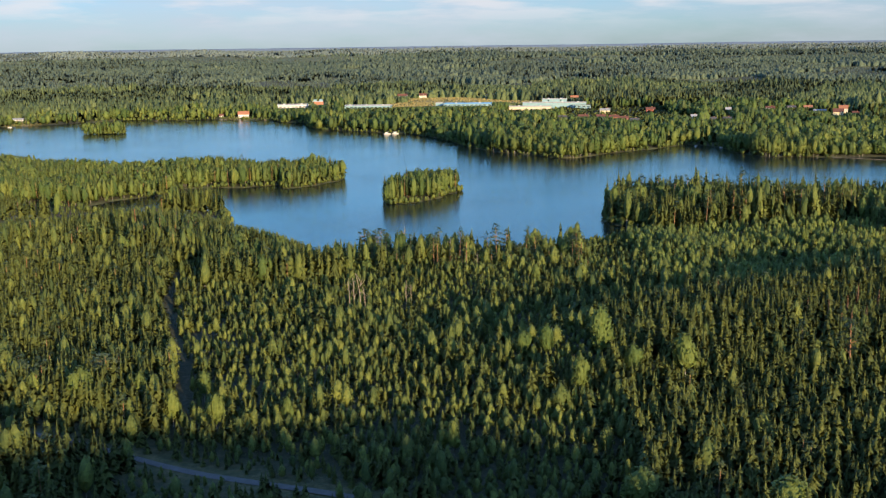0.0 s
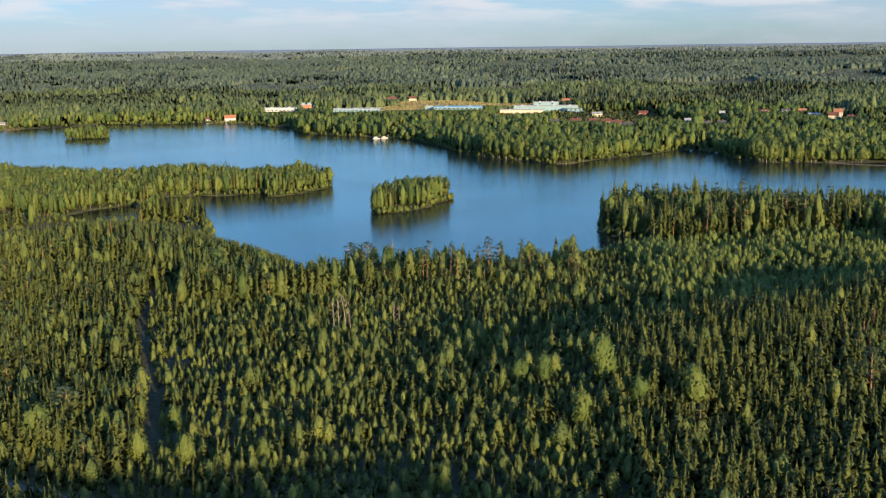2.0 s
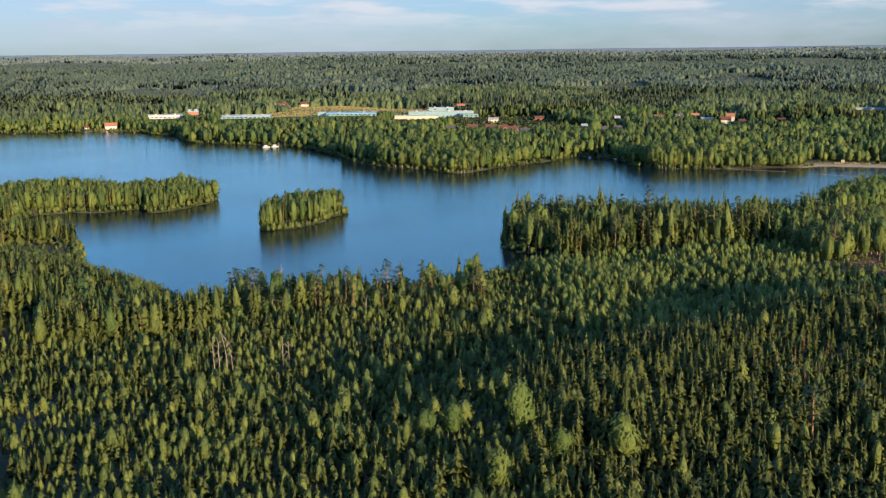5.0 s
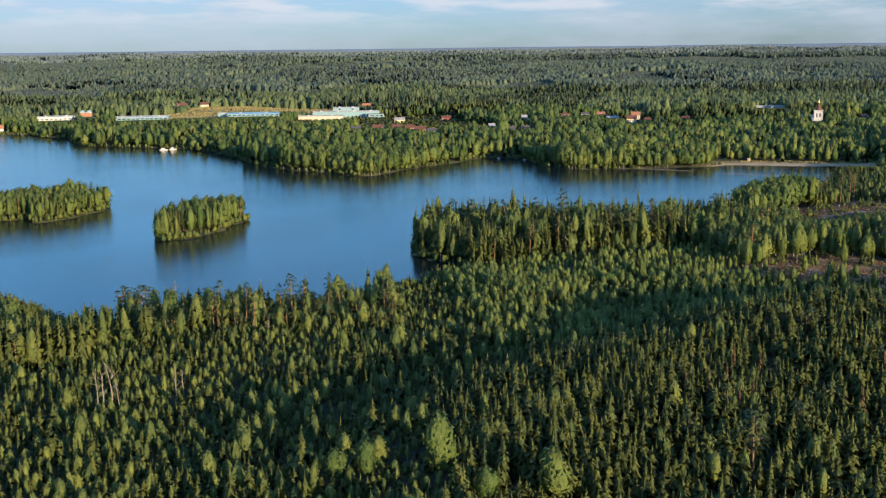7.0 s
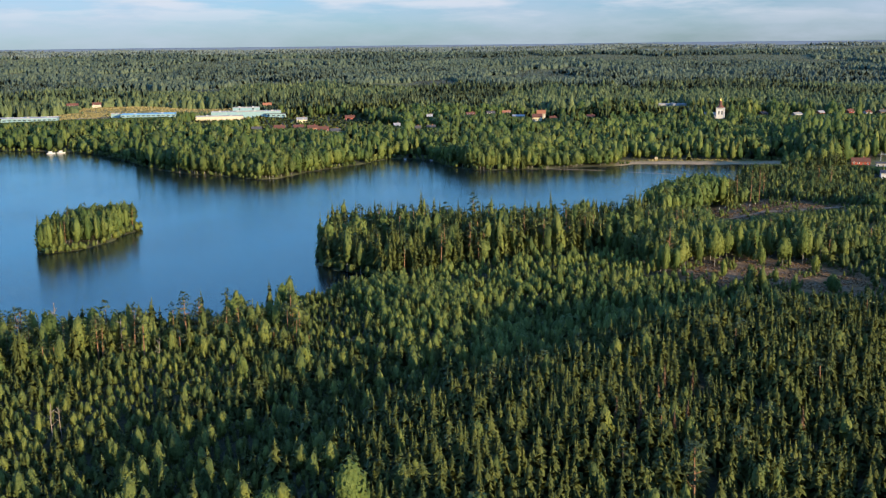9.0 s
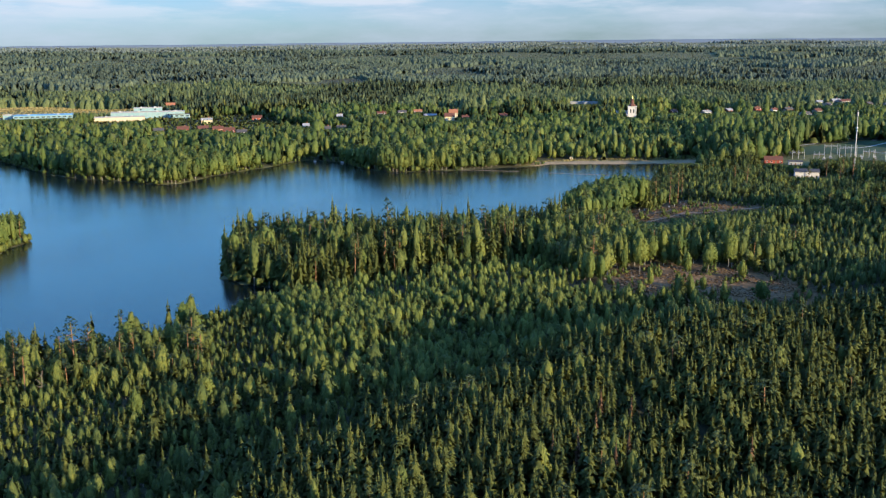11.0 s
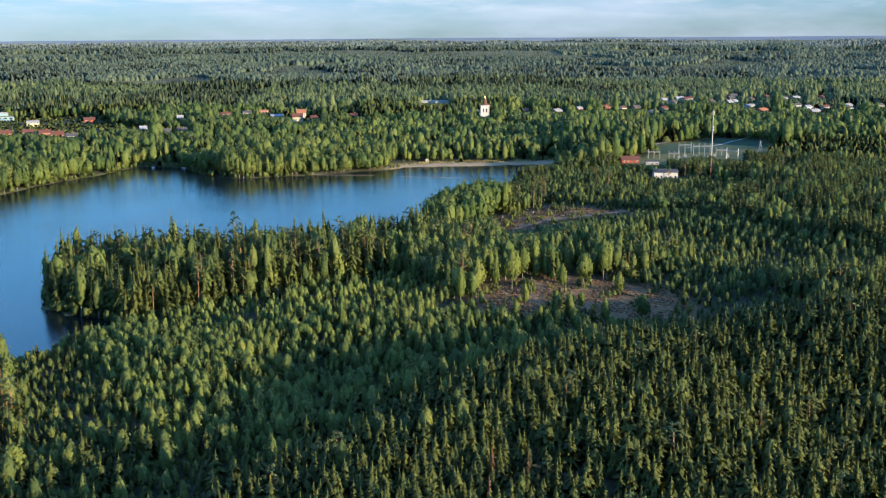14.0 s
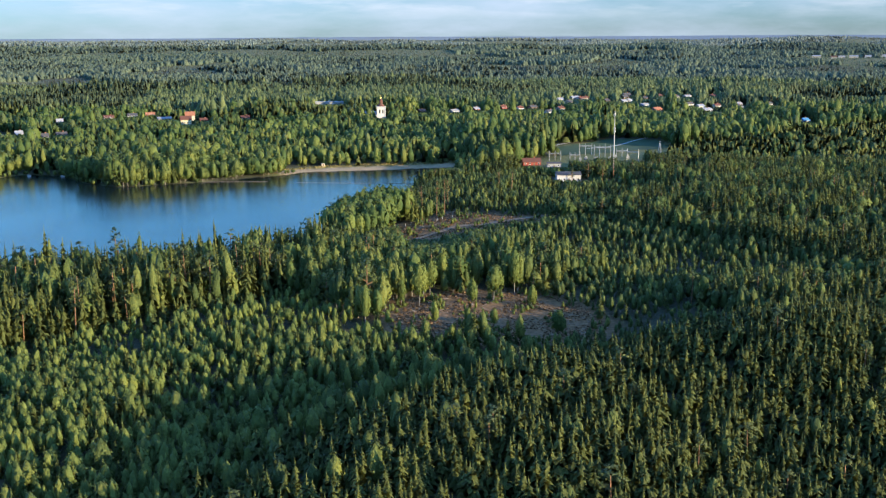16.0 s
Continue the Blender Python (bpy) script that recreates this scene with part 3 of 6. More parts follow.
def build_town():
    hall(-229, 1600, 4, 54, 22, 7.0, "white", "pale", "long white industrial hall with a pale flat roof among trees", vents=2)
    b = hall(-198, 1668, 4, 17, 16, 8.0, "brick", "grey", "brick boiler house with two pale turquoise boxes on its roof", bands=0, vents=0)
    for cx in (-4.6, 4.6):
        part("roof_box", a_box(cx - 2.6, cx + 2.6, -4, 4, 8.25, 11.2), PAINT["turquoise"], b, "pale turquoise roof box")
    hall(-112, 1560, -4, 74, 24, 6.0, "turquoise", "grey", "long low pale turquoise hall with a grey flat roof", vents=3)
    hall(-2, 1553, -6, 11, 12, 5.6, "turquoise", "pale", "small pale turquoise shed beside a paved yard", bands=0, vents=0)
    hall(40, 1530, -6, 70, 20, 5.2, "turquoise", "blue", "low turquoise storage hall with a dark blue roof", vents=2)
    hall(128, 1492, -8, 62, 16, 5.0, "cream", "pale", "low cream-coloured factory wing with a pale roof", bands=0, vents=2)
    hall(166, 1512, -8, 92, 18, 7.6, "turquoise", "pale", "long pale turquoise factory hall with upright cladding seams", bands=0, vents=4)
    m = hall(168, 1528, -8, 36, 14, 11.6, "turquoise", "pale", "tall pale turquoise factory block with round fan openings", bands=0, vents=2)
    for cx in (-9, 9):
        bm = bmesh.new()
        rod(bm, (cx, -7.12, 10.0), (cx, -6.95, 10.0), 1.1, 1.1, 12)
        part("fan_opening", bm, GLASS, m)
    hall(203, 1494, -8, 26, 14, 5.2, "turquoise", "dark", "dark-roofed annexe of the turquoise factory", bands=1, vents=0)
    hall(763, 1430, -30, 44, 14, 5.0, "grey", "pale", "long pale depot building at the wood's edge", bands=0, vents=1, show=0.55)
    street = "houses of the town"
    rows = [(222, 1720, -10, 13, 9, 3.6, 4.0, "white", "orange", "white house with a bright orange tile roof"),
            (-31, 1800, 0, 13, 9, 4.4, 3.4, "cream", "tile", "cream two-storey house with a red tile roof"),
            (-67, 1803, 12, 17, 9, 4.4, 3.8, "brick", "tile", "brick house with a red tile roof beside a meadow"),
            (507, 1426, -20, 11, 8, 4.0, 2.8, "white", "orange", "white villa with an orange tile roof"),
            (481, 1417, -15, 11, 8, 4.6, 2.2, "white", "dark", "white villa with a dark roof in tall trees"),
            (572, 1297, -25, 10, 8, 3.2, 2.4, "cream", "tile", "small cream house with a red tile roof"),
            (507, 1381, -20, 16, 9, 3.0, 1.8, "grey", "grey", "low grey house with a flat metal roof"),
            (286, 1410, -10, 12, 8, 3.2, 2.6, "red", "tile", "red timber house with a red tile roof"),
            (316, 1198, -12, 8, 7, 3.4, 2.6, "white", "dark", "small white house half hidden by trees"),
            (302, 1232, -12, 7, 7, 3.4, 2.6, "white", "grey", "small white house near the bay"),
            (340, 1225, -12, 10, 7, 3.0, 2.2, "cream", "dark", "low cream bungalow near the bay"),
            (381, 1369, -15, 7, 7, 4.2, 3.0, "white", "grey", "narrow white house among broad trees"),
            (535, 1330, -20, 9, 8, 3.0, 2.4, "red", "tile", "red timber house beside the ochre villa"),
            (151, 1284, -8, 11, 8, 3.2, 2.6, "red", "dark", "red timber house with a dark roof in a garden row"),
            (176, 1276, -10, 12, 8, 3.2, 2.8, "red", "tile", "red timber house with a tile roof in a garden row"),
            (198, 1278, -6, 11, 8, 3.2, 2.6, "brown", "tile", "brown timber house with a red roof in a garden row"),
            (210, 1254, -12, 11, 8, 3.2, 2.6, "brick", "tile", "brick house with a red tile roof in a garden row"),
            (216, 1222, -12, 12, 8, 3.0, 2.6, "red", "tile", "long red house with a tile roof near the shore"),
            (224, 1194, -14, 10, 8, 3.0, 2.4, "white", "dark", "white house with a dark roof near the shore"),
            (221, 1392, -10, 13, 8, 4.0, 2.4, "yellow", "pale", "ochre house with a pale roof by the factory"),
            (444, 1393, -18, 12, 8, 4.0, 2.6, "white", "tile", "white house with a red tile roof under tall trees")]
    for x, y, turn, w, d, hw, hr, wall, roof, label in rows:
        house(x, y, turn, w, d, hw, hr, wall, roof, label, group=street, rows=2 if hw > 3.9 else 1, show=0.58)
    rows = [(832, 1235, -38, 12, 8, 3.2, 2.2, "white", "pale", "long white bungalow with a pale roof"),
            (900, 1220, -40, 9, 8, 4.4, 2.8, "red", "tile", "red two-storey house with white trim"),
            (917, 1207, -38, 9, 7, 3.2, 2.2, "white", "tile", "small white house with a red tile roof"),
            (936, 1203, -42, 11, 8, 3.4, 2.4, "brown", "dark", "brown timber house with a dark roof"),
            (915, 1147, -38, 13, 8, 3.0, 2.2, "white", "dark", "low white house with a dark roof"),
            (955, 1170, -45, 10, 8, 3.2, 2.4, "cream", "tile", "cream house with a red tile roof"),
            (800, 1262, -35, 10, 8, 3.2, 2.2, "brown", "dark", "brown house hidden among trees"),
            (875, 1245, -35, 10, 8, 3.2, 2.4, "brick", "grey", "brick house with a grey metal roof"),
            (1019, 853, -55, 9, 7, 3.0, 2.4, "grey", "blue", "lone house with a bright blue metal roof")]
    for x, y, turn, w, d, hw, hr, wall, roof, label in rows:
        house(x, y, turn + 42, w, d, hw, hr, wall, roof, label, group=street, rows=2 if hw > 3.9 else 1)
    rows = [(1072, 1134, -45, 13, 8, 3.0, 2.0, "white", "pale", "long white house with a pale roof"),
            (1038, 1082, -45, 14, 9, 3.0, 2.6, "brick", "orange", "brick house with a broad orange roof"),
            (1157, 1129, -48, 11, 8, 3.6, 2.6, "white", "dark", "white house with a steep dark roof by a lawn"),
            (1092, 1046, -48, 13, 8, 3.0, 2.0, "grey", "grey", "grey house with a metal roof"),
            (1174, 1096, -50, 10, 8, 3.0, 2.2, "white", "tile", "white house with a red tile roof"),
            (1180, 1064, -50, 9, 8, 3.0, 2.2, "white", "dark", "small white house with a dark roof"),
            (1130, 1088, -48, 10, 8, 3.2, 2.2, "white", "grey", "white house with a grey roof by a lawn"),
            (1205, 1085, -50, 10, 8, 3.0, 2.2, "cream", "pale", "cream house with a pale roof"),
            (1225, 1050, -52, 9, 7, 3.0, 2.2, "white", "dark", "white house at the village's edge")]
    for x, y, turn, w, d, hw, hr, wall, roof, label in rows:
        house(x, y, turn + 42, w, d, hw, hr, wall, roof, label, group="houses of the outer village")
    r = np.random.RandomState(5)
    for k in range(16):
        x, y = 1180 + r.uniform(-150, 150), 1190 + r.uniform(-20, 120)
        house(float(x), float(y), -4 + r.uniform(-14, 14), float(r.uniform(9, 13)), 8, 3.0, float(r.uniform(1.8, 2.6)), str(r.choice(["white", "cream", "brown", "grey"])), str(r.choice(["dark", "tile", "grey"])),
              "village house among garden trees", group="houses of the outer village", show=0.45)
    for k in range(9):
        x, y = 2640 + 28 * k, 1930 - 26 * k + r.uniform(-15, 15)
        house(float(x), float(y), -55, float(r.uniform(14, 24)), 11, 4.4, 2.4, str(r.choice(["white", "cream"])), str(r.choice(["tile", "pale", "grey"])), "pale far-off house at the edge of a village", group="far houses", show=0.25, chimney=False)
    # the large ochre villa, two joined gables
    house(501, 1301, -22, 12, 10, 7.2, 3.8, "yellow", "tile", "tall ochre villa with three storeys and a red roof", name="villa", rows=2, show=0.2)
    house(524, 1344, -22, 11, 10, 9.0, 3.8, "cream", "orange", "tall cream house with an orange tile roof", name="villa", rows=3, show=0.25)
    # lakeside houses
    house(-278, 1454, 8, 15, 9, 4.2, 4.0, "white", "orange", "white lakeside house with an orange tile roof on a lawn", rows=1, show=0.05)
    house(-310, 1458, 8, 6, 5, 2.4, 2.0, "white", "tile", "small white boathouse on the shore", name="boathouse", show=0.05, chimney=False)
    house(-577, 1408, 5, 15, 7, 2.2, 1.6, "grey", "pale", "low grey lakeside cabin", name="cabin", show=0.05, chimney=False)
    house(559, 777, -32, 13.5, 7.5, 2.9, 2.5, "red", "tile", "falu red timber cottage with a red roof by the lake's end", name="cottage", show=0.05)
    house(518, 693, -36, 16, 10, 4.6, 1.6, "white", "dark", "white rendered service building with a dark roof", name="service_building", show=0.2, chimney=False)
    KEEP_FREE.append((526, 676, 13))
    KEEP_FREE.append((532, 662, 10))
    house(561, 754, -35, 10, 6, 3.2, 0.7, "grey", "dark", "low grey substation kiosk", name="kiosk", show=0.2, chimney=False)


build_town()


def build_church():
    """A white church tower with a red cupola and gilded finial, and a pale-roofed nave beside it."""
    h = root("church", 670, 1156, -30, "white church tower with red cupola and gilded top above trees", "church")
    h.matrix_basis = h.matrix_basis @ Matrix.Diagonal((0.86, 0.86, 1.28, 1))
    bm = a_box(-5.2, 5.2, -5.2, 5.2, -1, 12.6)
    for x in (-5.0, 5.0):
        for y in (-5.0, 5.0):
            part("pilaster", a_box(x - 0.6, x + 0.6, y - 0.6, y + 0.6, -1, 12.9), PAINT["white"], h)
    part("cornice", a_box(-5.9, 5.9, -5.9, 5.9, 12.9, 13.4), PAINT["white"], h)
    part("tower_wall", bm, PAINT["white"], h)
    bm = bmesh.new()
    rings = []
    for r, z in ((5.6, 13.4), (4.4, 14.4), (2.9, 15.4), (2.3, 15.8), (2.3, 18.2), (2.6, 18.4), (1.6, 19.2), (0.5, 20.2)):
        rings.append([bm.verts.new((r * math.cos(6.2832 * (i + 0.5) / 8), r * math.sin(6.2832 * (i + 0.5) / 8), z)) for i in range(8)])
    for lo, hi in zip(rings, rings[1:]):
        for i in range(8):
            bm.faces.new((lo[i], lo[(i + 1) % 8], hi[(i + 1) % 8], hi[i]))
    bm.faces.new(rings[-1])
    part("cupola", bm, ROOF["tile"], h, "red cupola")
    bm = bmesh.new()
    rod(bm, (0, 0, 20.0), (0, 0, 21.4), 0.75, 0.3, 8)
    rod(bm, (0, 0, 21.4), (0, 0, 23.6), 0.16, 0.1)
    box(bm, -0.7, 0.7, -0.1, 0.1, 22.5, 22.8)
    part("finial", bm, GOLD, h, "gilded finial")
    for side in (-1, 1):
        part("belfry_opening", a_box(side * 2 - 0.8, side * 2 + 0.8, -5.28, -5.15, 7.4, 10.6), GLASS, h)
    part("door", a_box(-1.2, 1.2, -5.28, -5.15, 0, 3.4), PAINT["brown"], h)
    bm = bmesh.new()
    box(bm, -27, -5.7, -6.5, 6.5, -1, 5)
    part("nave_wall", bm, PAINT["white"], h)
    bm = bmesh.new()
    vs = [bm.verts.new(p) for p in ((-27.5, -7.2, 4.8), (-5.7, -7.2, 4.8), (-5.7, 0, 9.4), (-27.5, 0, 9.4), (-5.7, 7.2, 4.8), (-27.5, 7.2, 4.8))]
    for q in ((0, 1, 2, 3), (3, 2, 4, 5), (0, 3, 5), (1, 4, 2), (0, 5, 4, 1)):
        bm.faces.new([vs[i] for i in q])
    part("nave_roof", bm, ROOF["grey"], h, "blue-grey nave roof")
    lot(670, 1156, 6.0, 5.0)


build_church()


# ---- the switchyard at the lake's end ----
def gantry(x, y, turn, span, tall, bays):
    g = root("gantry", x, y, turn, "grey steel switchyard gantry on tapered posts", "gantry", "switchyard gantries")
    for i in range(bays + 1):
        px = -span / 2 + span * i / bays
        bm = bmesh.new()
        rod(bm, (px, 0, -0.5), (px, 0, tall + 1.8), 0.28, 0.16)
        part("post", bm, STEEL, g)
    bm = bmesh.new()
    for dy in (-0.35, 0.35):
        for dz in (0, 0.7):
            rod(bm, (-span / 2, dy, tall - dz), (span / 2, dy, tall - dz), 0.10, 0.10, 4)
    for i in range(int(span)):
        px = -span / 2 + i
        rod(bm, (px, -0.35, tall), (px + 1, -0.35, tall - 0.7), 0.05, 0.05, 3)
        rod(bm, (px, 0.35, tall - 0.7), (px + 1, 0.35, tall), 0.05, 0.05, 3)
    part("beam", bm, STEEL, g)
    for i in range(bays * 2):
        px = -span / 2 + span * (i + 0.5) / (bays * 2)
        bm = bmesh.new()
        rod(bm, (px, 0, tall - 2.2), (px, 0, tall - 0.7), 0.12, 0.12)
        part("insulator", bm, PAINT["brown"], g)


def build_switchyard():
    for x, y, turn, span, tall, bays in ((589, 783, -35, 9, 5.6, 2), (602, 774, -35, 8, 4.2, 2), (624, 785, -35, 10, 7.6, 2), (623, 765, -35, 13, 9.0, 3), (632, 741, -60, 9, 7.2, 1), (640, 760, -35, 9, 5.0, 2)):
        gantry(x, y, turn, span, tall, bays)
    for i, (x, y) in enumerate(((612, 760), (618, 752), (608, 768), (628, 756), (636, 750), (598, 764))):
        t = root("transformer", x, y, -35, "grey switchgear unit with insulators on a concrete plinth", "switchgear", "switchyard gear")
        part("plinth", a_box(-1.4, 1.4, -1.0, 1.0, -0.4, 0.4), GRAVEL, t)
        bm = a_box(-1.1, 1.1, -0.7, 0.7, 0.4, 2.2)
        for k in range(5):
            box(bm, -1.0 + k * 0.45, -0.9 + k * 0.45, -0.95, 0.95, 0.6, 1.9)
        part("tank", bm, PAINT["grey"], t)
        for k in (-0.6, 0, 0.6):
            bm = bmesh.new()
            rod(bm, (k, 0, 2.2), (k, 0, 3.4), 0.14, 0.08)
            part("bushing", bm, PAINT["white"], t)
    m = root("mast", 551, 683, 0, "tall slender grey telecom mast with small antennas", "mast")
    bm = bmesh.new()
    rod(bm, (0, 0, -1), (0, 0, 24), 0.55, 0.38, 8)
    rod(bm, (0, 0, 24), (0, 0, 45.5), 0.38, 0.16, 8)
    part("pole", bm, STEEL, m)
    for z, s in ((33.5, 1.0), (31.5, 0.7)):
        bm = bmesh.new()
        rod(bm, (-s, -0.6, z), (-s * 0.2, -0.6, z), 0.75, 0.75, 10)
        part("dish", bm, PAINT["white"], m, "white dish antenna")
    for k in range(3):
        an = 2.1 * k
        bm = a_box(-0.15, 0.15, -0.1, 0.1, 42.0, 44.2)
        p = part("antenna", bm, PAINT["white"], m)
        p.location = (0.6 * math.cos(an), 0.6 * math.sin(an), 0)
    KEEP_FREE.append((551, 683, 3))
    p = root("pylon", 665, 743, 20, "grey steel lattice pylon with three cross arms", "pylon")
    bm = bmesh.new()
    for sx in (-1, 1):
        for sy in (-1, 1):
            rod(bm, (1.8 * sx, 1.8 * sy, -0.5), (0.35 * sx, 0.35 * sy, 11.5), 0.11, 0.08, 4)
    for k in range(6):
        z0, z1 = 11.5 * k / 6, 11.5 * (k + 1) / 6
        w0, w1 = 1.8 - 1.45 * k / 6, 1.8 - 1.45 * (k + 1) / 6
        for s in (-1, 1):
            rod(bm, (-w0, s * w0, z0), (w1, s * w1, z1), 0.06, 0.06, 3)
            rod(bm, (w0, s * w0, z0), (-w1, s * w1, z1), 0.06, 0.06, 3)
            rod(bm, (s * w0, -w0, z0), (s * w1, w1, z1), 0.06, 0.06, 3)
    rod(bm, (0, 0, 11.5), (0, 0, 14), 0.25, 0.1, 4)
    part("lattice", bm, STEEL, p)
    for z in (9.5, 11.0, 12.5):
        bm = bmesh.new()
        rod(bm, (-2.2, 0, z), (2.2, 0, z), 0.1, 0.1, 4)
        part("cross_arm", bm, STEEL, p)
    for x, y, half, show in ((600, 780, 14, 0.5), (623, 775, 14, 0.5), (632, 745, 8, 0.5), (665, 743, 3, 5.0), (690, 830, 42, 0.2), (551, 683, 1.5, 8.0), (70, 1700, 110, 0.0), (-40, 1575, 34, 0.0), (600, 2395, 50, 0.0), (465, 860, 62, 0.0)):
        SIGHT.append((x, y, half, show))


build_switchyard()


def strip(name, line, half, mat, up, label, category, steps=4.0):
    """A ribbon that follows the ground along a line."""
    pts = []
    for (x0, y0), (x1, y1) in zip(line, line[1:]):
        n = max(1, int(math.hypot(x1 - x0, y1 - y0) / steps))
        pts += [(x0 + (x1 - x0) * i / n, y0 + (y1 - y0) * i / n) for i in range(n)]
    pts.append(line[-1])
    V, F = [], []
    for i, (x, y) in enumerate(pts):
        a, b = pts[max(0, i - 1)], pts[min(len(pts) - 1, i + 1)]
        dx, dy = b[0] - a[0], b[1] - a[1]
        q = math.hypot(dx, dy)
        for s in (-1, -0.3, 0.3, 1):
            px, py = x - dy / q * half * s, y + dx / q * half * s
            V.append((px, py, float(height(px, py)) + up - 0.05 * abs(s)))
        if i:
            for k in range(3):
                o = (i - 1) * 4 + k
                F.append((o, o + 1, o + 5, o + 4))
    me = mesh_of(name, V, F, [mat], flat=False)
    return tagged(new(name, me), label, category, kind="structure")


def patch(name, poly, mat, up, label, category, step=6.0):
    """A flat piece of ground with its own surface, laid over the terrain."""
    xs, ys = np.arange(min(p[0] for p in poly), max(p[0] for p in poly) + step, step), np.arange(min(p[1] for p in poly), max(p[1] for p in poly) + step, step)
    gx, gy = np.meshgrid(xs, ys)
    x, y = gx.ravel(), gy.ravel()
    nx = len(xs)
    i = (np.arange(len(ys) - 1)[:, None] * nx + np.arange(nx - 1)[None, :]).ravel()
    i = i[inside(poly, x[i] + step / 2, y[i] + step / 2)]
    me = mesh_of(name, np.stack([x, y, height(x, y) + up], 1), np.stack([i, i + 1, i + nx + 1, i + nx], 1), [mat], flat=False)
    return tagged(new(name, me), label, category, kind="structure")


strip("road", ROAD, 1.1, GRAVEL, 0.22, "narrow pale gravel forest road", "road")
strip("track", HEATH_TRACK, 1.6, SOIL, 0.25, "sandy track over a dry heath", "track")
strip("drive", DRIVE, 2.2, GRAVEL, 0.25, "gravel drive past a red cottage", "road")
patch("pitch", FIELD, TURF, 0.3, "mown green sports field at the lake's end", "field")
patch("yard", TOWN_PAVE, ASPHALT, 0.4, "pale paved industrial yard between low halls", "yard")
strip("pitch_line", [(652, 812), (706, 828), (772, 852)], 0.6, WHITE_PAINT, 0.45, "white line along a sports field", "line")
strip("pitch_line", [(628, 838), (690, 866), (742, 884)], 0.6, WHITE_PAINT, 0.45, "white line along a sports field", "line")


# ---- on the water ----
def build_lakeside():
    for a, b in (((333, 872), (371, 844)), ((384, 827), (446, 772))):
        g = new("float_line")
        g.matrix_basis = pose(a[0], a[1], 0.02)
        tagged(g, "row of pale floats that marks a bathing place", "float line", "float lines")
        n = int(math.hypot(b[0] - a[0], b[1] - a[1]) / 1.3)
        way = Vector((b[0] - a[0], b[1] - a[1], 0)) / n
        bm = bmesh.new()
        rod(bm, (0, 0, 0), way * n, 0.05, 0.05, 4)
        part("rope", bm, TIMBER, g)
        bm = bmesh.new()
        rod(bm, way * -0.38, way * 0.38, 0.17, 0.17, 6)
        first = part("float", bm, TIMBER, g)
        for i in range(1, n):
            f = new("float", first.data)
            f.parent, f.location = g, way * i
    def jetty(x, y, turn, long, wide, mat, label):
        j = new("jetty")
        j.matrix_basis = pose(x, y, 0.0, 0, 0, turn)
        tagged(j, label, "jetty", "jetties")
        n = int(long / 0.6)
        plank = None
        for i in range(n):
            if plank is None:
                plank = part("plank", a_box(-0.27, 0.27, -wide / 2, wide / 2, 0.42, 0.50), mat, j)
                plank.location = (0.3, 0, 0)
            else:
                p = new("plank", plank.data)
                p.parent, p.location = j, (0.3 + 0.6 * i, 0, 0.01 * (i % 3))
        for s in (-1, 1):
            part("beam", a_box(0, long, s * wide * 0.38 - 0.1, s * wide * 0.38 + 0.1, 0.22, 0.42), mat, j)
        for i in range(int(long / 4) + 1):
            for s in (-1, 1):
                bm = bmesh.new()
                rod(bm, (min(long - 0.2, i * 4.0 + 0.2), s * wide * 0.42, -3.0), (min(long - 0.2, i * 4.0 + 0.2), s * wide * 0.42, 0.9), 0.12)
                part("post", bm, mat, j)
    jetty(64, 491, 213, 15, 2.2, DARK_TIMBER, "dark weathered timber jetty on the wooded shore")
    jetty(-392, 1424, 270, 7, 2.4, TIMBER, "pale timber jetty on the far shore")
    jetty(-300, 1437, 268, 8, 2.4, TIMBER, "pale timber jetty below a white house")
    jetty(-240, 1412, 268, 8, 2.4, TIMBER, "pale timber jetty on the far shore")
    jetty(246, 990, 250, 9, 2.0, TIMBER, "small timber jetty in a shaded bay")
    jetty(470, 860, 290, 9, 2.4, TIMBER, "timber bathing jetty at a sandy beach")
    jetty(-545, 1360, 270, 9, 2.2, TIMBER, "pale timber jetty on the far shore")
    def boat(x, y, turn, long, wide, cabin, label):
        b = new("boat")
        b.matrix_basis = pose(x, y, 0.0, 0, 0, turn)
        tagged(b, label, "boat", "moored boats")
        bm = bmesh.new()
        rings = []
        for u, w in ((-0.5, 0.85), (-0.2, 1.0), (0.15, 0.95), (0.38, 0.6), (0.5, 0.06)):
            px, hw = u * long, w * wide / 2
            rings.append([bm.verts.new(p) for p in ((px, -hw, 0.9), (px * 0.96, -hw * 0.7, -0.2), (px * 0.96, hw * 0.7, -0.2), (px, hw, 0.9))])
        for lo, hi in zip(rings, rings[1:]):
            for i in range(4):
                bm.faces.new((lo[i], hi[i], hi[(i + 1) % 4], lo[(i + 1) % 4]))
        bm.faces.new(rings[0])
        bm.faces.new(rings[-1][::-1])
        part("hull", bm, PAINT["white"], b)
        if cabin:
            bm = a_box(-0.28 * long, 0.12 * long, -0.36 * wide, 0.36 * wide, 0.9, 2.3)
            part("cabin", bm, PAINT["white"], b)
            part("cabin_roof", a_box(-0.32 * long, 0.18 * long, -0.42 * wide, 0.42 * wide, 2.3, 2.42), ROOF["pale"], b)
            part("windscreen", a_box(0.12 * long + 0.01, 0.12 * long + 0.06, -0.3 * wide, 0.3 * wide, 1.4, 2.2), GLASS, b)
    boat(-61, 1160, 10, 8.0, 3.2, True, "white cabin boat moored at a wooded shore")
    boat(-52, 1163, 15, 8.0, 3.2, True, "white cabin boat with a pale roof at a wooded shore")
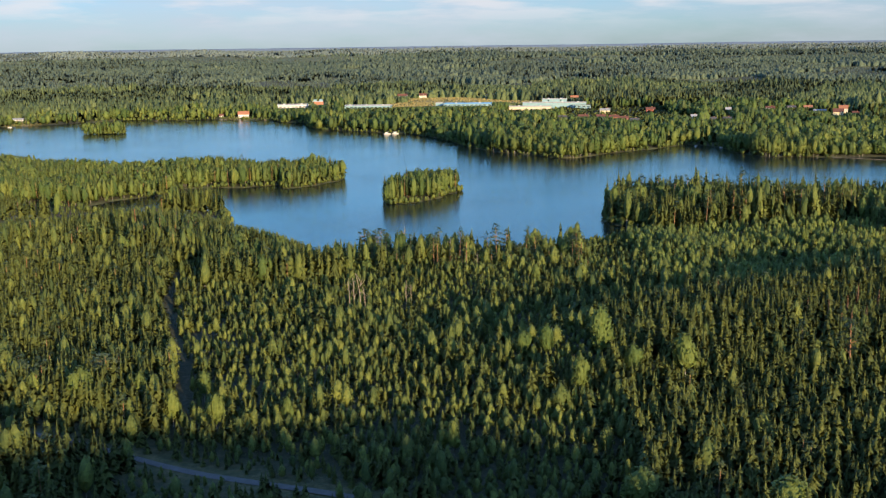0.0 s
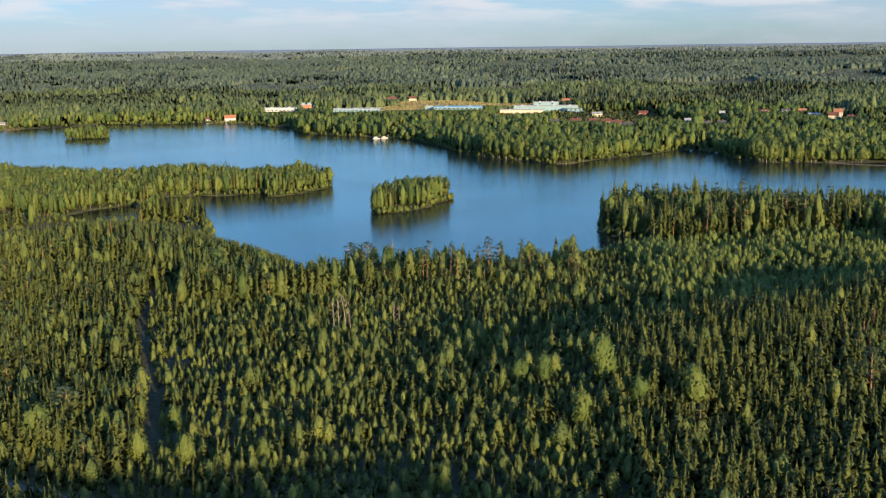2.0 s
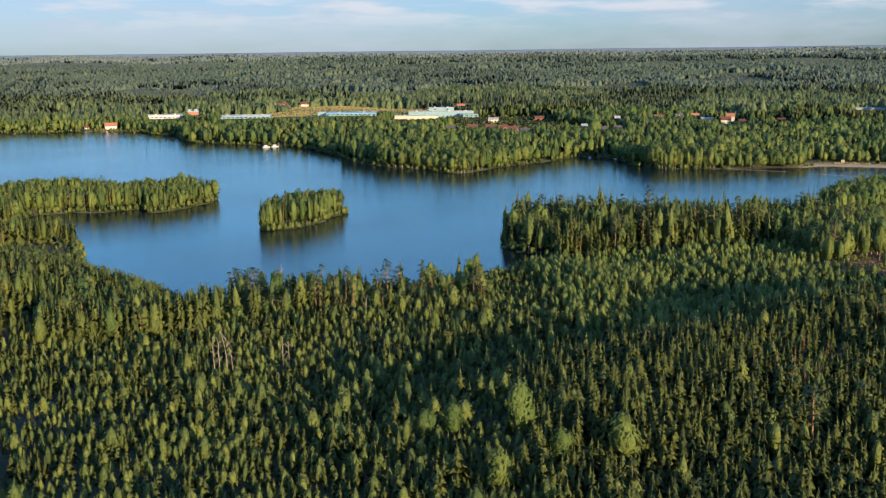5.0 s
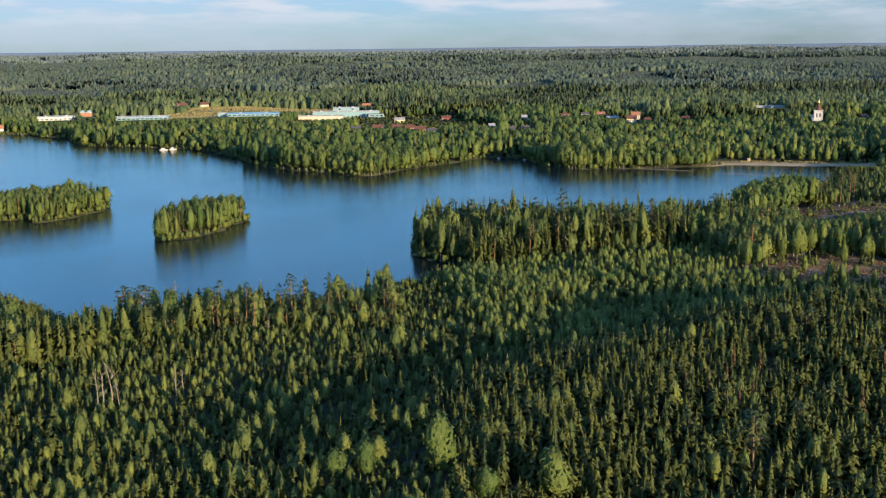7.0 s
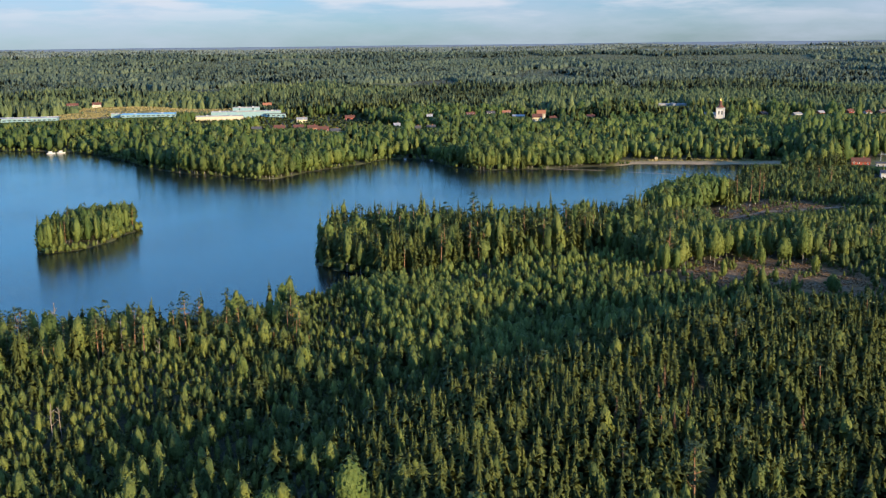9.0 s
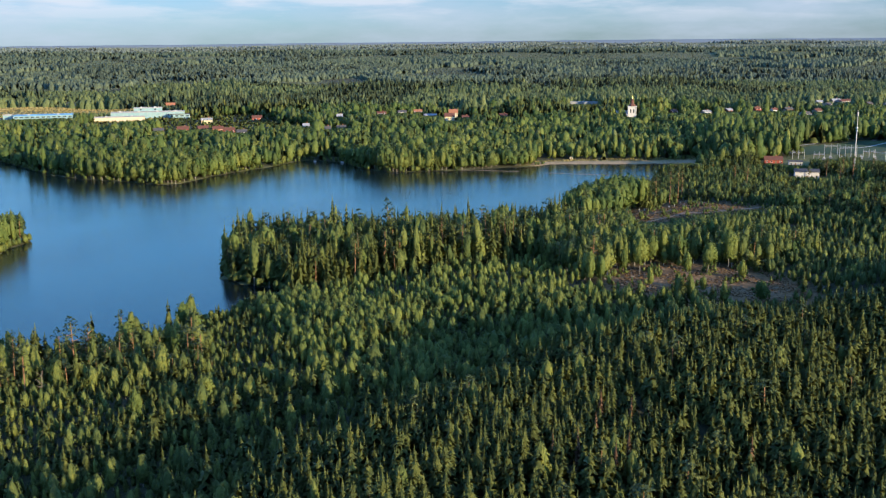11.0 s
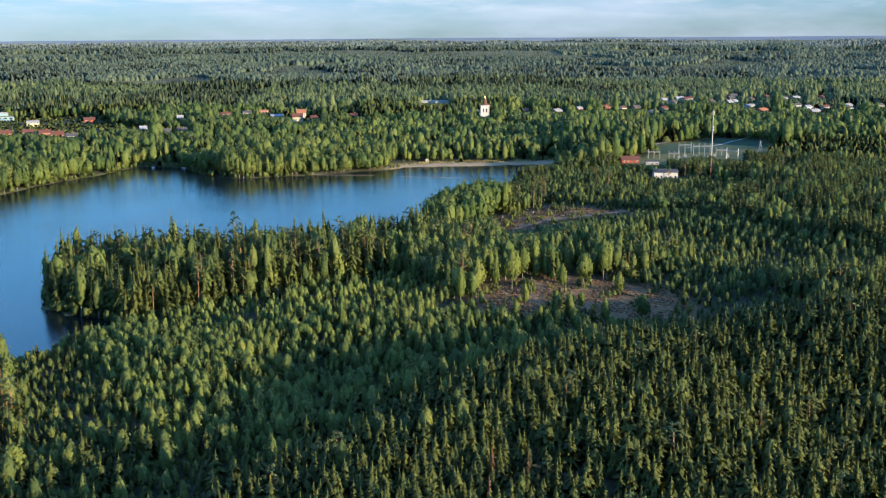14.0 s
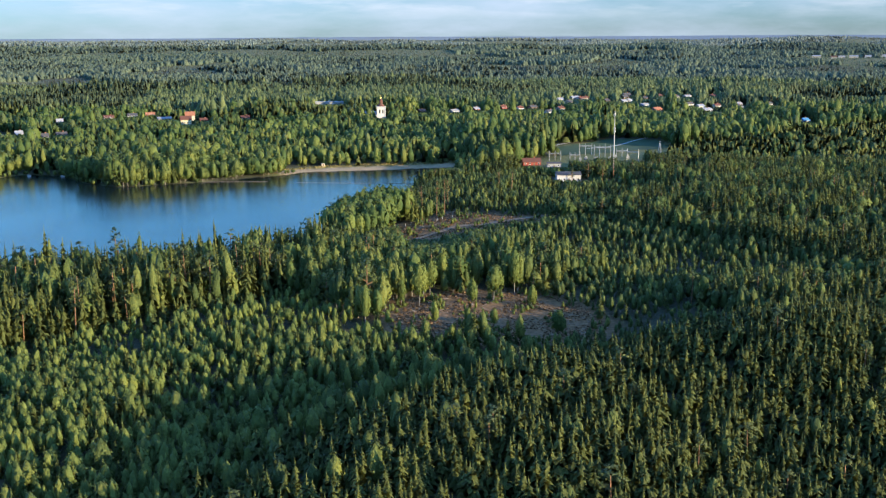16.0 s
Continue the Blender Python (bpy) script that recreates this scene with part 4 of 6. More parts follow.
    boat(243, 978, 60, 5.0, 2.0, False, "small white open boat in a shaded bay")
    boat(262, 962, 100, 5.0, 2.0, False, "small white rowing boat moored by dark trees")
    boat(-560, 1338, 30, 5.0, 2.0, False, "small white boat at the far shore")
    w = root("footbridge", 549, 845, -102, "pale timber walkway between a beach and a drive", "footbridge", z=1.2)
    for i in range(60):
        if i == 0:
            plank = part("plank", a_box(-0.45, 0.45, -1.3, 1.3, 0.5, 0.6), TIMBER, w)
        else:
            p = new("plank", plank.data)
            p.parent, p.location = w, (i - 0.0, 0, 0.01 * (i % 2))
    for s in (-1, 1):
        bm = a_box(-0.5, 59.5, s * 1.25 - 0.05, s * 1.25 + 0.05, 1.5, 1.6)
        part("rail", bm, TIMBER, w)
        for i in range(16):
            part("rail_post", a_box(i * 3.9 - 0.06, i * 3.9 + 0.06, s * 1.25 - 0.06, s * 1.25 + 0.06, -1.5, 1.5), TIMBER, w)
    KEEP_FREE.append((520, 812, 6))
    h = root("bathing_hut", 441, 889, -20, "small cream bathing hut on a beach", "hut")
    part("wall", a_box(-1.2, 1.2, -1.0, 1.0, -0.3, 2.0), PAINT["cream"], h)
    part("roof", a_box(-1.45, 1.45, -1.25, 1.25, 2.0, 2.15), ROOF["grey"], h)
    part("door", a_box(-0.4, 0.4, -1.05, -0.98, 0.0, 1.8), PAINT["brown"], h)
    for i in range(9):
        s = root("marker_stake", 331 + 4.5 * i, 630 - 0.9 * i + 2 * (i % 2), 0, "short white marker stake on a dry heath", "stake", "stakes on the heath")
        bm = bmesh.new()
        rod(bm, (0, 0, -0.3), (0, 0, 1.5), 0.14, 0.12)
        part("shaft", bm, PAINT["white"], s)


build_lakeside()

# ---- trees ----
def spruce_shape(rng, tiers, arms, slim=0.2):
    """A unit spruce (height 1, half width 1): whorls of pointed, slightly drooping boughs that narrow to a spire, round a dense heart."""
    v, f, s = [], [], []
    for k in range(tiers):
        z0 = 0.08 + 0.86 * (max(0.0, k + rng.uniform(-0.25, 0.25)) / tiers) ** 0.92
        r = max(0.07, (1 - z0) ** 0.86 * rng.uniform(0.90, 1.10))
        turn = rng.rand() * 6.283
        count = max(4, int(round(arms * (1.0 - 0.45 * k / tiers))))
        for a in range(count):
            an = turn + 6.283 * (a + rng.uniform(-0.25, 0.25)) / count
            rr = r * rng.uniform(0.78, 1.14)
            w = r * 2.3 / count * rng.uniform(0.8, 1.2)
            c, n = math.cos(an), math.sin(an)
            up, down, roll = slim * rr * rng.uniform(0.35, 0.75), slim * rr * rng.uniform(-0.25, 0.20), slim * rr * rng.uniform(-0.4, 0.4)
            b, q = len(v), 0.22 * rr
            v += [(c * q - n * w, n * q + c * w, z0 + up + roll), (c * rr, n * rr, z0 - down), (c * q + n * w, n * q - c * w, z0 + up - roll)]
            f.append((b, b + 1, b + 2))
            s.append(0)
    b = len(v)
    v += [(0.06, 0, 0.88), (-0.04, 0.05, 0.88), (-0.04, -0.05, 0.88), (0, 0, 1.04)]
    f += [(b, b + 1, b + 3), (b + 1, b + 2, b + 3), (b + 2, b, b + 3)]
    s += [0] * 3
    b = len(v)
    v += [(0.40 * math.cos(1.2566 * a), 0.40 * math.sin(1.2566 * a), 0.06) for a in range(5)] + [(0, 0, 0.93)]
    f += [(b + a, b + (a + 1) % 5, b + 5) for a in range(5)]
    s += [0] * 5
    return v, f, s, ("cone", 0, 1)


def cone_shape(rng, tiers, sides):
    """A cheap spruce: ragged skirts of triangles, one above another."""
    v, f, s = [], [], []
    for k in range(tiers):
        z0 = 0.06 + 0.86 * k / tiers
        r = (1 - z0) ** 0.9
        top = len(v)
        v.append((rng.uniform(-0.04, 0.04), rng.uniform(-0.04, 0.04), min(1.0, z0 + 1.55 / tiers) if k < tiers - 1 else 1.0))
        turn = rng.rand() * 6
        for a in range(sides):
            an, rr = turn + 6.283 * a / sides, r * (rng.uniform(0.95, 1.2) if a % 2 else rng.uniform(0.55, 0.8))
            v.append((rr * math.cos(an), rr * math.sin(an), z0 + rng.uniform(-0.03, 0.03)))
        for a in range(sides):
            f.append((top, top + 1 + a, top + 1 + (a + 1) % sides))
            s.append(0)
    return v, f, s, ("cone", 0, 1)


def leafy_shape(rng, clumps, low, size, core=1, lobes=3, spread=0.75, taper=0.0, sides=5, heart=1.0):
    """A unit broadleaf crown from 'low' to 1: tufts of leaves set over a few uneven lobes."""
    v, f, s = [], [], []
    mid, half = (1 + low) / 2, (1 - low) / 2
    balls = [(0, 0, mid, 0.72, half * 0.95)]
    for i in range(lobes):
        an, up = rng.rand() * 6.283, rng.uniform(-0.65, 0.55)
        rr = rng.uniform(0.35, 0.60)
        balls.append((math.cos(an) * rr, math.sin(an) * rr, mid + up * half * 0.8, rng.uniform(0.34, 0.52), half * rng.uniform(0.30, 0.48)))
    for bx, by, bz, br, bh in balls[:core]:                  # the closed heart of each lobe
        b, n, levels = len(v), sides, (0.62, 0.05, -0.55)
        v.append((bx, by, bz + bh * 0.94))
        for z in levels:
            for a in range(n):
                an, q2 = 6.283 * a / n + 2 * z, br * 0.92 * heart * math.sqrt(1 - z * z) * rng.uniform(0.80, 1.12)
                v.append((bx + q2 * math.cos(an), by + q2 * math.sin(an), bz + bh * z * rng.uniform(0.85, 1.15)))
        v.append((bx, by, bz - bh * 0.85))
        for a in range(n):
            c = (a + 1) % n
            f.append((b, b + 1 + a, b + 1 + c))
            for k in range(len(levels) - 1):
                p, q2 = b + 1 + k * n, b + 1 + (k + 1) * n
                f += [(p + a, q2 + a, q2 + c), (p + a, q2 + c, p + c)]
            f.append((b + 1 + len(levels) * n, b + 1 + (len(levels) - 1) * n + c, b + 1 + (len(levels) - 1) * n + a))
            s += [0] * (2 * len(levels))
    for i in range(clumps):
        bx, by, bz, br, bh = balls[rng.randint(len(balls))] if rng.rand() < 0.6 else balls[0]
        u, an = rng.uniform(-0.8, 1), rng.rand() * 6.283
        q = math.sqrt(max(0, 1 - u * u)) * rng.uniform(0.82, 1.06)
        nrm = Vector((q * math.cos(an), q * math.sin(an), u))
        p = Vector((bx + br * nrm.x, by + br * nrm.y, bz + bh * nrm.z))
        e = (nrm + Vector((rng.uniform(-1, 1), rng.uniform(-1, 1), rng.uniform(-0.6, 1))) * spread).normalized()
        t1 = e.orthogonal().normalized()
        t1.rotate(Matrix.Rotation(rng.rand() * 6.283, 3, e))
        t2 = e.cross(t1)
        w, h = size * rng.uniform(0.6, 1.3), size * rng.uniform(0.6, 1.3)
        b = len(v)
        for x, y in ((-1, -0.5), (0.9, -0.8), (0.4, 1.0)):
            o = t1 * (w * x) + t2 * (h * y)
            v.append((p.x + o.x, p.y + o.y, p.z + o.z * 0.30))
        f.append((b, b + 1, b + 2))
        s.append(0)
    if taper:
        v = [(x * (1 + taper * (mid - z) / half), y * (1 + taper * (mid - z) / half), z) for x, y, z in v]
    return v, f, s, ("ball", mid, half)


def pine_shape(rng, tufts, leaves, low=0.48, size=0.15):
    """A unit pine crown from 'low' to 1: flat tufts of needles at the ends of limbs, with gaps of sky between them."""
    v, f, s = [], [], []
    for i in range(tufts):
        up = (i + rng.uniform(0.1, 0.9)) / tufts
        z, an = low + (0.97 - low) * up, 2.4 * i + rng.uniform(-0.5, 0.5)
        out = rng.uniform(0.42, 0.85) * (1.0 - 0.75 * up ** 2.2) * (0.55 + 0.45 * min(1.0, up * 3))
        px, py, wide = out * math.cos(an), out * math.sin(an), rng.uniform(0.36, 0.54) * (1.0 - 0.25 * up)
        for j in range(leaves):
            a2, q = rng.rand() * 6.283, math.sqrt(rng.rand())
            x, y, h = px + wide * q * math.cos(a2), py + wide * q * math.sin(a2), z + 0.045 * (1 - q * q) + rng.uniform(-0.018, 0.018)
            b, t = len(v), rng.rand() * 6.283
            for k in range(3):
                g = size * rng.uniform(0.6, 1.3)
                v.append((x + g * math.cos(t + 2.09 * k), y + g * math.sin(t + 2.09 * k), h + size * 0.16 * rng.uniform(-1, 1)))
            f.append((b, b + 1, b + 2))
            s.append(0)
    return v, f, s, ("ball", (1 + low) / 2, (1 - low) / 2)


def dome_shape(rng, sides, peak=0.0):
    """A leaf tree at the edge of sight: a low uneven dome."""
    v = [(rng.uniform(-0.1, 0.1), rng.uniform(-0.1, 0.1), 1.0)]
    for z, q in ((0.62 - 0.2 * peak, 0.66), (0.0, 0.95)):
        v += [(q * rng.uniform(0.85, 1.15) * math.cos(6.283 * a / sides + z), q * rng.uniform(0.85, 1.15) * math.sin(6.283 * a / sides + z), z * rng.uniform(0.9, 1.1)) for a in range(sides)]
    f = [(0, 1 + a, 1 + (a + 1) % sides) for a in range(sides)]
    for a in range(sides):
        c = (a + 1) % sides
        f += [(1 + a, 1 + sides + a, 1 + sides + c), (1 + a, 1 + sides + c, 1 + c)]
    return v, f, [0] * len(f), ("ball", 0.1, 0.9)


def trunk_shape(rng, top, r0, r1, sides=5, lean=0.0, slot=1, cuts=3):
    """A tapered, slightly crooked stem."""
    v, f, s = [], [], []
    for k in range(cuts + 1):
        q = k / cuts
        cx, cy = lean * q * q + rng.uniform(-0.012, 0.012) * (k > 0), rng.uniform(-0.012, 0.012) * (k > 0)
        for a in range(sides):
            an, r = 6.283 * a / sides, r0 + (r1 - r0) * q
            v.append((cx + r * math.cos(an), cy + r * math.sin(an), q * top - 0.04 * (k == 0)))
    for k in range(cuts):
        for a in range(sides):
            i, j = k * sides + a, k * sides + (a + 1) % sides
            f += [(i, j, j + sides), (i, j + sides, i + sides)]
            s += [slot, slot]
    return v, f, s, ("stem", 0, 1)


def limbs_shape(rng, count, lo, hi, reach, r, slot=1):
    """Limbs that leave the stem and rise."""
    v, f, s = [], [], []
    for i in range(count):
        an, z = rng.rand() * 6.283, rng.uniform(lo, hi)
        c, n = math.cos(an), math.sin(an)
        q = reach * rng.uniform(0.6, 1.1)
        b = len(v)
        for j in range(3):
            t = 6.283 * j / 3
            v.append((-n * r * math.cos(t), c * r * math.cos(t), z + r * 0.5 * math.sin(t)))
        v.append((c * q, n * q, z + 0.12 * rng.uniform(0.3, 1.2)))
        f += [(b, b + 1, b + 3), (b + 1, b + 2, b + 3), (b + 2, b, b + 3)]
        s += [slot] * 3
    return v, f, s, ("stem", 0, 1)


def joined(*pieces, crisp=0.25):
    """One shape out of several, every triangle with corners of its own: corners, triangles, slots and normals that follow the crown's roundness."""
    V, S, N = [], [], []
    for pv, pf, ps, (bend, mid, half) in pieces:
        tri = np.array(pv, np.float64)[np.array(pf)]
        squash = np.array((0.28, 0.28, 1.0))
        e = np.cross((tri[:, 1] - tri[:, 0]) * squash, (tri[:, 2] - tri[:, 0]) * squash)
        e = e / np.maximum(1e-9, np.linalg.norm(e, axis=1))[:, None]
        pts = tri.reshape(-1, 3)
        e = np.repeat(e, 3, axis=0)
        r = np.maximum(1e-6, np.hypot(pts[:, 0], pts[:, 1]))
        if bend == "ball":
            g = np.stack([pts[:, 0], pts[:, 1], (pts[:, 2] - mid) / half ** 2], 1)
        elif bend == "cone":
            g = np.stack([pts[:, 0] / r, pts[:, 1] / r, np.full(len(r), 0.8)], 1)
        else:
            g = np.stack([pts[:, 0] / r, pts[:, 1] / r, np.zeros(len(r))], 1)
        g = g / squash
        g = g / np.maximum(1e-9, np.linalg.norm(g, axis=1))[:, None]
        flip = np.where((e * g).sum(1) < 0, -1.0, 1.0)[:, None]
        if bend != "stem":                                   # wind every tuft outwards
            back = flip.reshape(-1, 3)[:, 0] < 0
            tri[back] = tri[back][:, [0, 2, 1]]
            g3, e3 = g.reshape(-1, 3, 3), (e * flip).reshape(-1, 3, 3)
            g3[back], e3[back] = g3[back][:, [0, 2, 1]], e3[back][:, [0, 2, 1]]
            g = (1 - crisp) * g3.reshape(-1, 3) + crisp * e3.reshape(-1, 3)
        else:
            g = e
        N.append(g * squash)
        V.append(tri.reshape(-1, 3))
        S.append(np.array(ps))
    v = np.concatenate(V).astype(np.float32)
    return v, np.arange(len(v), dtype=np.int32).reshape(-1, 3), np.concatenate(S).astype(np.int32), np.concatenate(N).astype(np.float32)


def shapes(make, count, seed):
    return [make(np.random.RandomState(seed + i)) for i in range(count)]


NEAR = {
    "spruce": shapes(lambda r: joined(spruce_shape(r, 11, 8, 0.28), crisp=0.5), 7, 10),
    "birch": shapes(lambda r: joined(leafy_shape(r, 84, 0.04, 0.145, taper=0.36, lobes=4, spread=0.6, sides=5, heart=0.78), trunk_shape(r, 0.5, 0.05, 0.03, 3, cuts=1)), 7, 30),
    "oak": shapes(lambda r: joined(leafy_shape(r, 190, 0.08, 0.12, core=6, lobes=7, spread=0.7, sides=4, heart=0.75), trunk_shape(r, 0.4, 0.06, 0.04, 3, cuts=1)), 4, 50),
    "pine": shapes(lambda r: joined(pine_shape(r, 9, 14), trunk_shape(r, 0.8, 0.07, 0.04, 4, cuts=2)), 4, 70),
}
MID = {
    "spruce": shapes(lambda r: joined(spruce_shape(r, 8, 7, 0.28), crisp=0.5), 6, 110),
    "birch": shapes(lambda r: joined(leafy_shape(r, 50, 0.04, 0.17, taper=0.34, sides=4, spread=0.6, heart=0.78), trunk_shape(r, 0.5, 0.05, 0.03, 3, cuts=1)), 6, 130),
    "oak": shapes(lambda r: joined(leafy_shape(r, 50, 0.06, 0.17, core=3, lobes=6, spread=0.65, sides=4, heart=0.75)), 5, 150),
    "pine": shapes(lambda r: joined(pine_shape(r, 7, 8, 0.48, 0.20), trunk_shape(r, 0.8, 0.07, 0.04, 3, cuts=1)), 4, 170),
}
TALL = {                                                     # grown trees on the near shore
    "spruce": shapes(lambda r: joined(spruce_shape(r, 12, 8, 0.26), crisp=0.4), 5, 410),
    "birch": shapes(lambda r: joined(leafy_shape(r, 66, 0.06, 0.15, core=2, taper=0.25, lobes=6, spread=0.8, sides=4, heart=0.74), trunk_shape(r, 0.6, 0.05, 0.03, 4, cuts=1)), 6, 430),
    "oak": shapes(lambda r: joined(leafy_shape(r, 66, 0.06, 0.15, core=3, lobes=8, spread=0.8, sides=4, heart=0.74)), 5, 450),
    "pine": shapes(lambda r: joined(pine_shape(r, 8, 12, 0.50, 0.17), trunk_shape(r, 0.85, 0.07, 0.04, 4, cuts=1)), 4, 470),
}
FAR = {
    "spruce": shapes(lambda r: joined(cone_shape(r, 3, 6)), 5, 210),
    "birch": shapes(lambda r: joined(leafy_shape(r, 22, 0.0, 0.23, sides=4, taper=0.2, spread=0.6, heart=0.85)), 5, 230),
    "oak": shapes(lambda r: joined(leafy_shape(r, 22, 0.0, 0.23, core=1, sides=4, spread=0.6, lobes=5, heart=0.9)), 5, 250),
    "pine": shapes(lambda r: joined(leafy_shape(r, 10, 0.30, 0.26, sides=4, spread=0.5, heart=1.0)), 4, 270),
}
TOWNWARD = {
    "spruce": shapes(lambda r: joined(cone_shape(r, 2, 5)), 5, 210),
    "birch": shapes(lambda r: joined(dome_shape(r, 5, 0.45), leafy_shape(r, 5, 0.0, 0.32, core=0, taper=0.2, spread=0.6)), 5, 230),
    "oak": shapes(lambda r: joined(dome_shape(r, 5, 0.3), leafy_shape(r, 6, 0.0, 0.34, core=0, spread=0.6, lobes=4)), 5, 250),
    "pine": shapes(lambda r: joined(dome_shape(r, 4, 0.2), leafy_shape(r, 3, 0.4, 0.34, core=0, spread=0.6)), 4, 270),
}
FARTHER = {
    "spruce": shapes(lambda r: joined(cone_shape(r, 1, 5)), 5, 210),
    "birch": shapes(lambda r: joined(dome_shape(r, 4, 0.45)), 5, 230),
    "oak": shapes(lambda r: joined(dome_shape(r, 4, 0.3)), 5, 250),
    "pine": shapes(lambda r: joined(dome_shape(r, 4, 0.2)), 4, 270),
}
DISTANT = {
    "spruce": shapes(lambda r: joined(cone_shape(r, 1, 4)), 5, 310),
    "oak": shapes(lambda r: joined(dome_shape(r, 4)), 5, 330),
}
CROWN = {"spruce": NEEDLES, "birch": BIRCH_LEAVES, "oak": OAK_LEAVES, "pine": PINE_NEEDLES}
STEMS = {"spruce": BARK, "birch": BIRCH_BARK, "oak": BARK, "pine": PINE_BARK}


def plant(name, label, lod, kind, x, y, z, tall, wide, seed, crown=None, bias=None):
    """Many trees of a kind as one mesh."""
    if not len(x):
        return
    r = np.random.RandomState(seed)
    pick, turn, tint = r.randint(len(lod[kind]), size=len(x)), r.rand(len(x)) * 6.283, r.rand(len(x))
    if bias is not None:
        tint = np.clip(0.45 * tint + 0.55 * bias, 0, 0.999)
    V, F, S, A, N = [], [], [], [], []
    base = 0
    for i, (v, f, s, g) in enumerate(lod[kind]):
        who = np.nonzero(pick == i)[0]
        if not len(who):
            continue
        c, n = np.cos(turn[who])[:, None], np.sin(turn[who])[:, None]
        w, h = wide[who][:, None], tall[who][:, None]
        lean = r.uniform(-0.05, 0.05, (2, len(who), 1)) * h
        px = (v[:, 0] * c - v[:, 1] * n) * w + v[:, 2] * lean[0] + x[who][:, None]
        py = (v[:, 0] * n + v[:, 1] * c) * w + v[:, 2] * lean[1] + y[who][:, None]
        pz = v[:, 2] * h + z[who][:, None]
        V.append(np.stack([px, py, pz], 2).reshape(-1, 3))
        N.append(np.stack([(g[:, 0] * c - g[:, 1] * n) / w, (g[:, 0] * n + g[:, 1] * c) / w, g[:, 2] / h], 2).reshape(-1, 3))
        F.append((f[None] + (base + np.arange(len(who)) * len(v))[:, None, None]).reshape(-1, 3))
        S.append(np.tile(s, len(who)))
        A.append(np.repeat(tint[who], len(v)))
        base += len(who) * len(v)
    me = mesh_of(name, np.concatenate(V), np.concatenate(F), [crown or CROWN[kind], STEMS[kind]], np.concatenate(S), {"shade": np.concatenate(A)}, bend=np.concatenate(N))
    return tagged(new(name, me), label, "forest", kind="stuff")


def scatter(lo_x, hi_x, lo_y, hi_y, gap, seed):
    r = np.random.RandomState(seed)
    xs, ys = np.arange(lo_x, hi_x, gap), np.arange(lo_y, hi_y, gap)
    x, y = np.meshgrid(xs, ys)
    x = x + (np.arange(len(ys)) % 2)[:, None] * gap / 2
    x, y = x.ravel() + r.uniform(-0.46, 0.46, x.size) * gap, y.ravel() + r.uniform(-0.46, 0.46, x.size) * gap
    return x, y


def in_sector(x, y, slack=0.0):
    """Land that lies ahead of the flight at some time, with some slack to its left and right."""
    left = np.degrees(np.arctan2(-x, y + 40))
    ok = np.zeros(x.shape, bool)
    for ex, ey, yaw in ((0, -30, 0), (3, 50, 10), (9, 80, 17), (20, 120, 25), (40, 165, 36.5)):
        ok |= np.degrees(np.arctan2(x - ex, y - ey)) < yaw + 25.5
    return ok & (left < 25.0 + slack)


def comes_into_view(x, y):
    """Ground that lies far enough ahead to be seen at some point of the flight."""
    ok = np.zeros(x.shape, bool)
    for ex, ey, yaw in ((0, 0, 0), (1, 30, 2), (1, 46, 4), (3, 70, 9), (9, 106, 17), (14, 125, 21), (22, 149, 26), (31, 172, 32), (40, 190, 36.5)):
        turn = np.degrees(np.arctan2(x - ex, y - ey)) - yaw
        ok |= (np.abs(turn) < 25.5) & (np.hypot(x - ex, y - ey) > 178)
    return ok


RIDE = [(-116, 440), (-103, 369), (-88, 324), (-78, 294), (-70, 262)]
STAND = [(40, 150), (46, 260), (46, 317), (57, 331), (95, 362), (118, 368), (161, 384), (213, 392), (274, 388), (325, 384), (420, 390), (480, 300), (300, 120)]
OPEN = [CLEARING, HEATH, FIELD, SWITCHYARD, TOWN_YARD, MEADOW]


def stands(x, y):
    """The patchwork of woods beyond the lake: how many of the trees are spruces, and how grown they are."""
    r = np.random.RandomState(77)
    n = 420
    an, rad = np.radians(r.uniform(-28, 66, n)), 700 + 4300 * r.rand(n) ** 0.75
    cx, cy = rad * np.sin(an), rad * np.cos(an)
    share = np.where(r.rand(n) < 0.48, r.uniform(0.75, 0.98, n), r.uniform(0.03, 0.35, n))
    share = np.where((rad < 1750) & (r.rand(n) < 0.8), r.uniform(0.03, 0.30, n), share)
    age = np.where(r.rand(n) < 0.28, r.uniform(0.0, 0.16, n), r.uniform(0.5, 1.15, n))
    best, who = np.full(len(x), 1e12), np.zeros(len(x), int)
    wx, wy = x + 40 * wobble(x, y, 170, 61), y + 40 * wobble(x, y, 150, 62)
    for i in range(n):
        dd = (wx - cx[i]) ** 2 + ((wy - cy[i]) * 1.3) ** 2
        near = dd < best
        best[near], who[near] = dd[near], i
    return share[who], age[who], r.rand(n)[who]


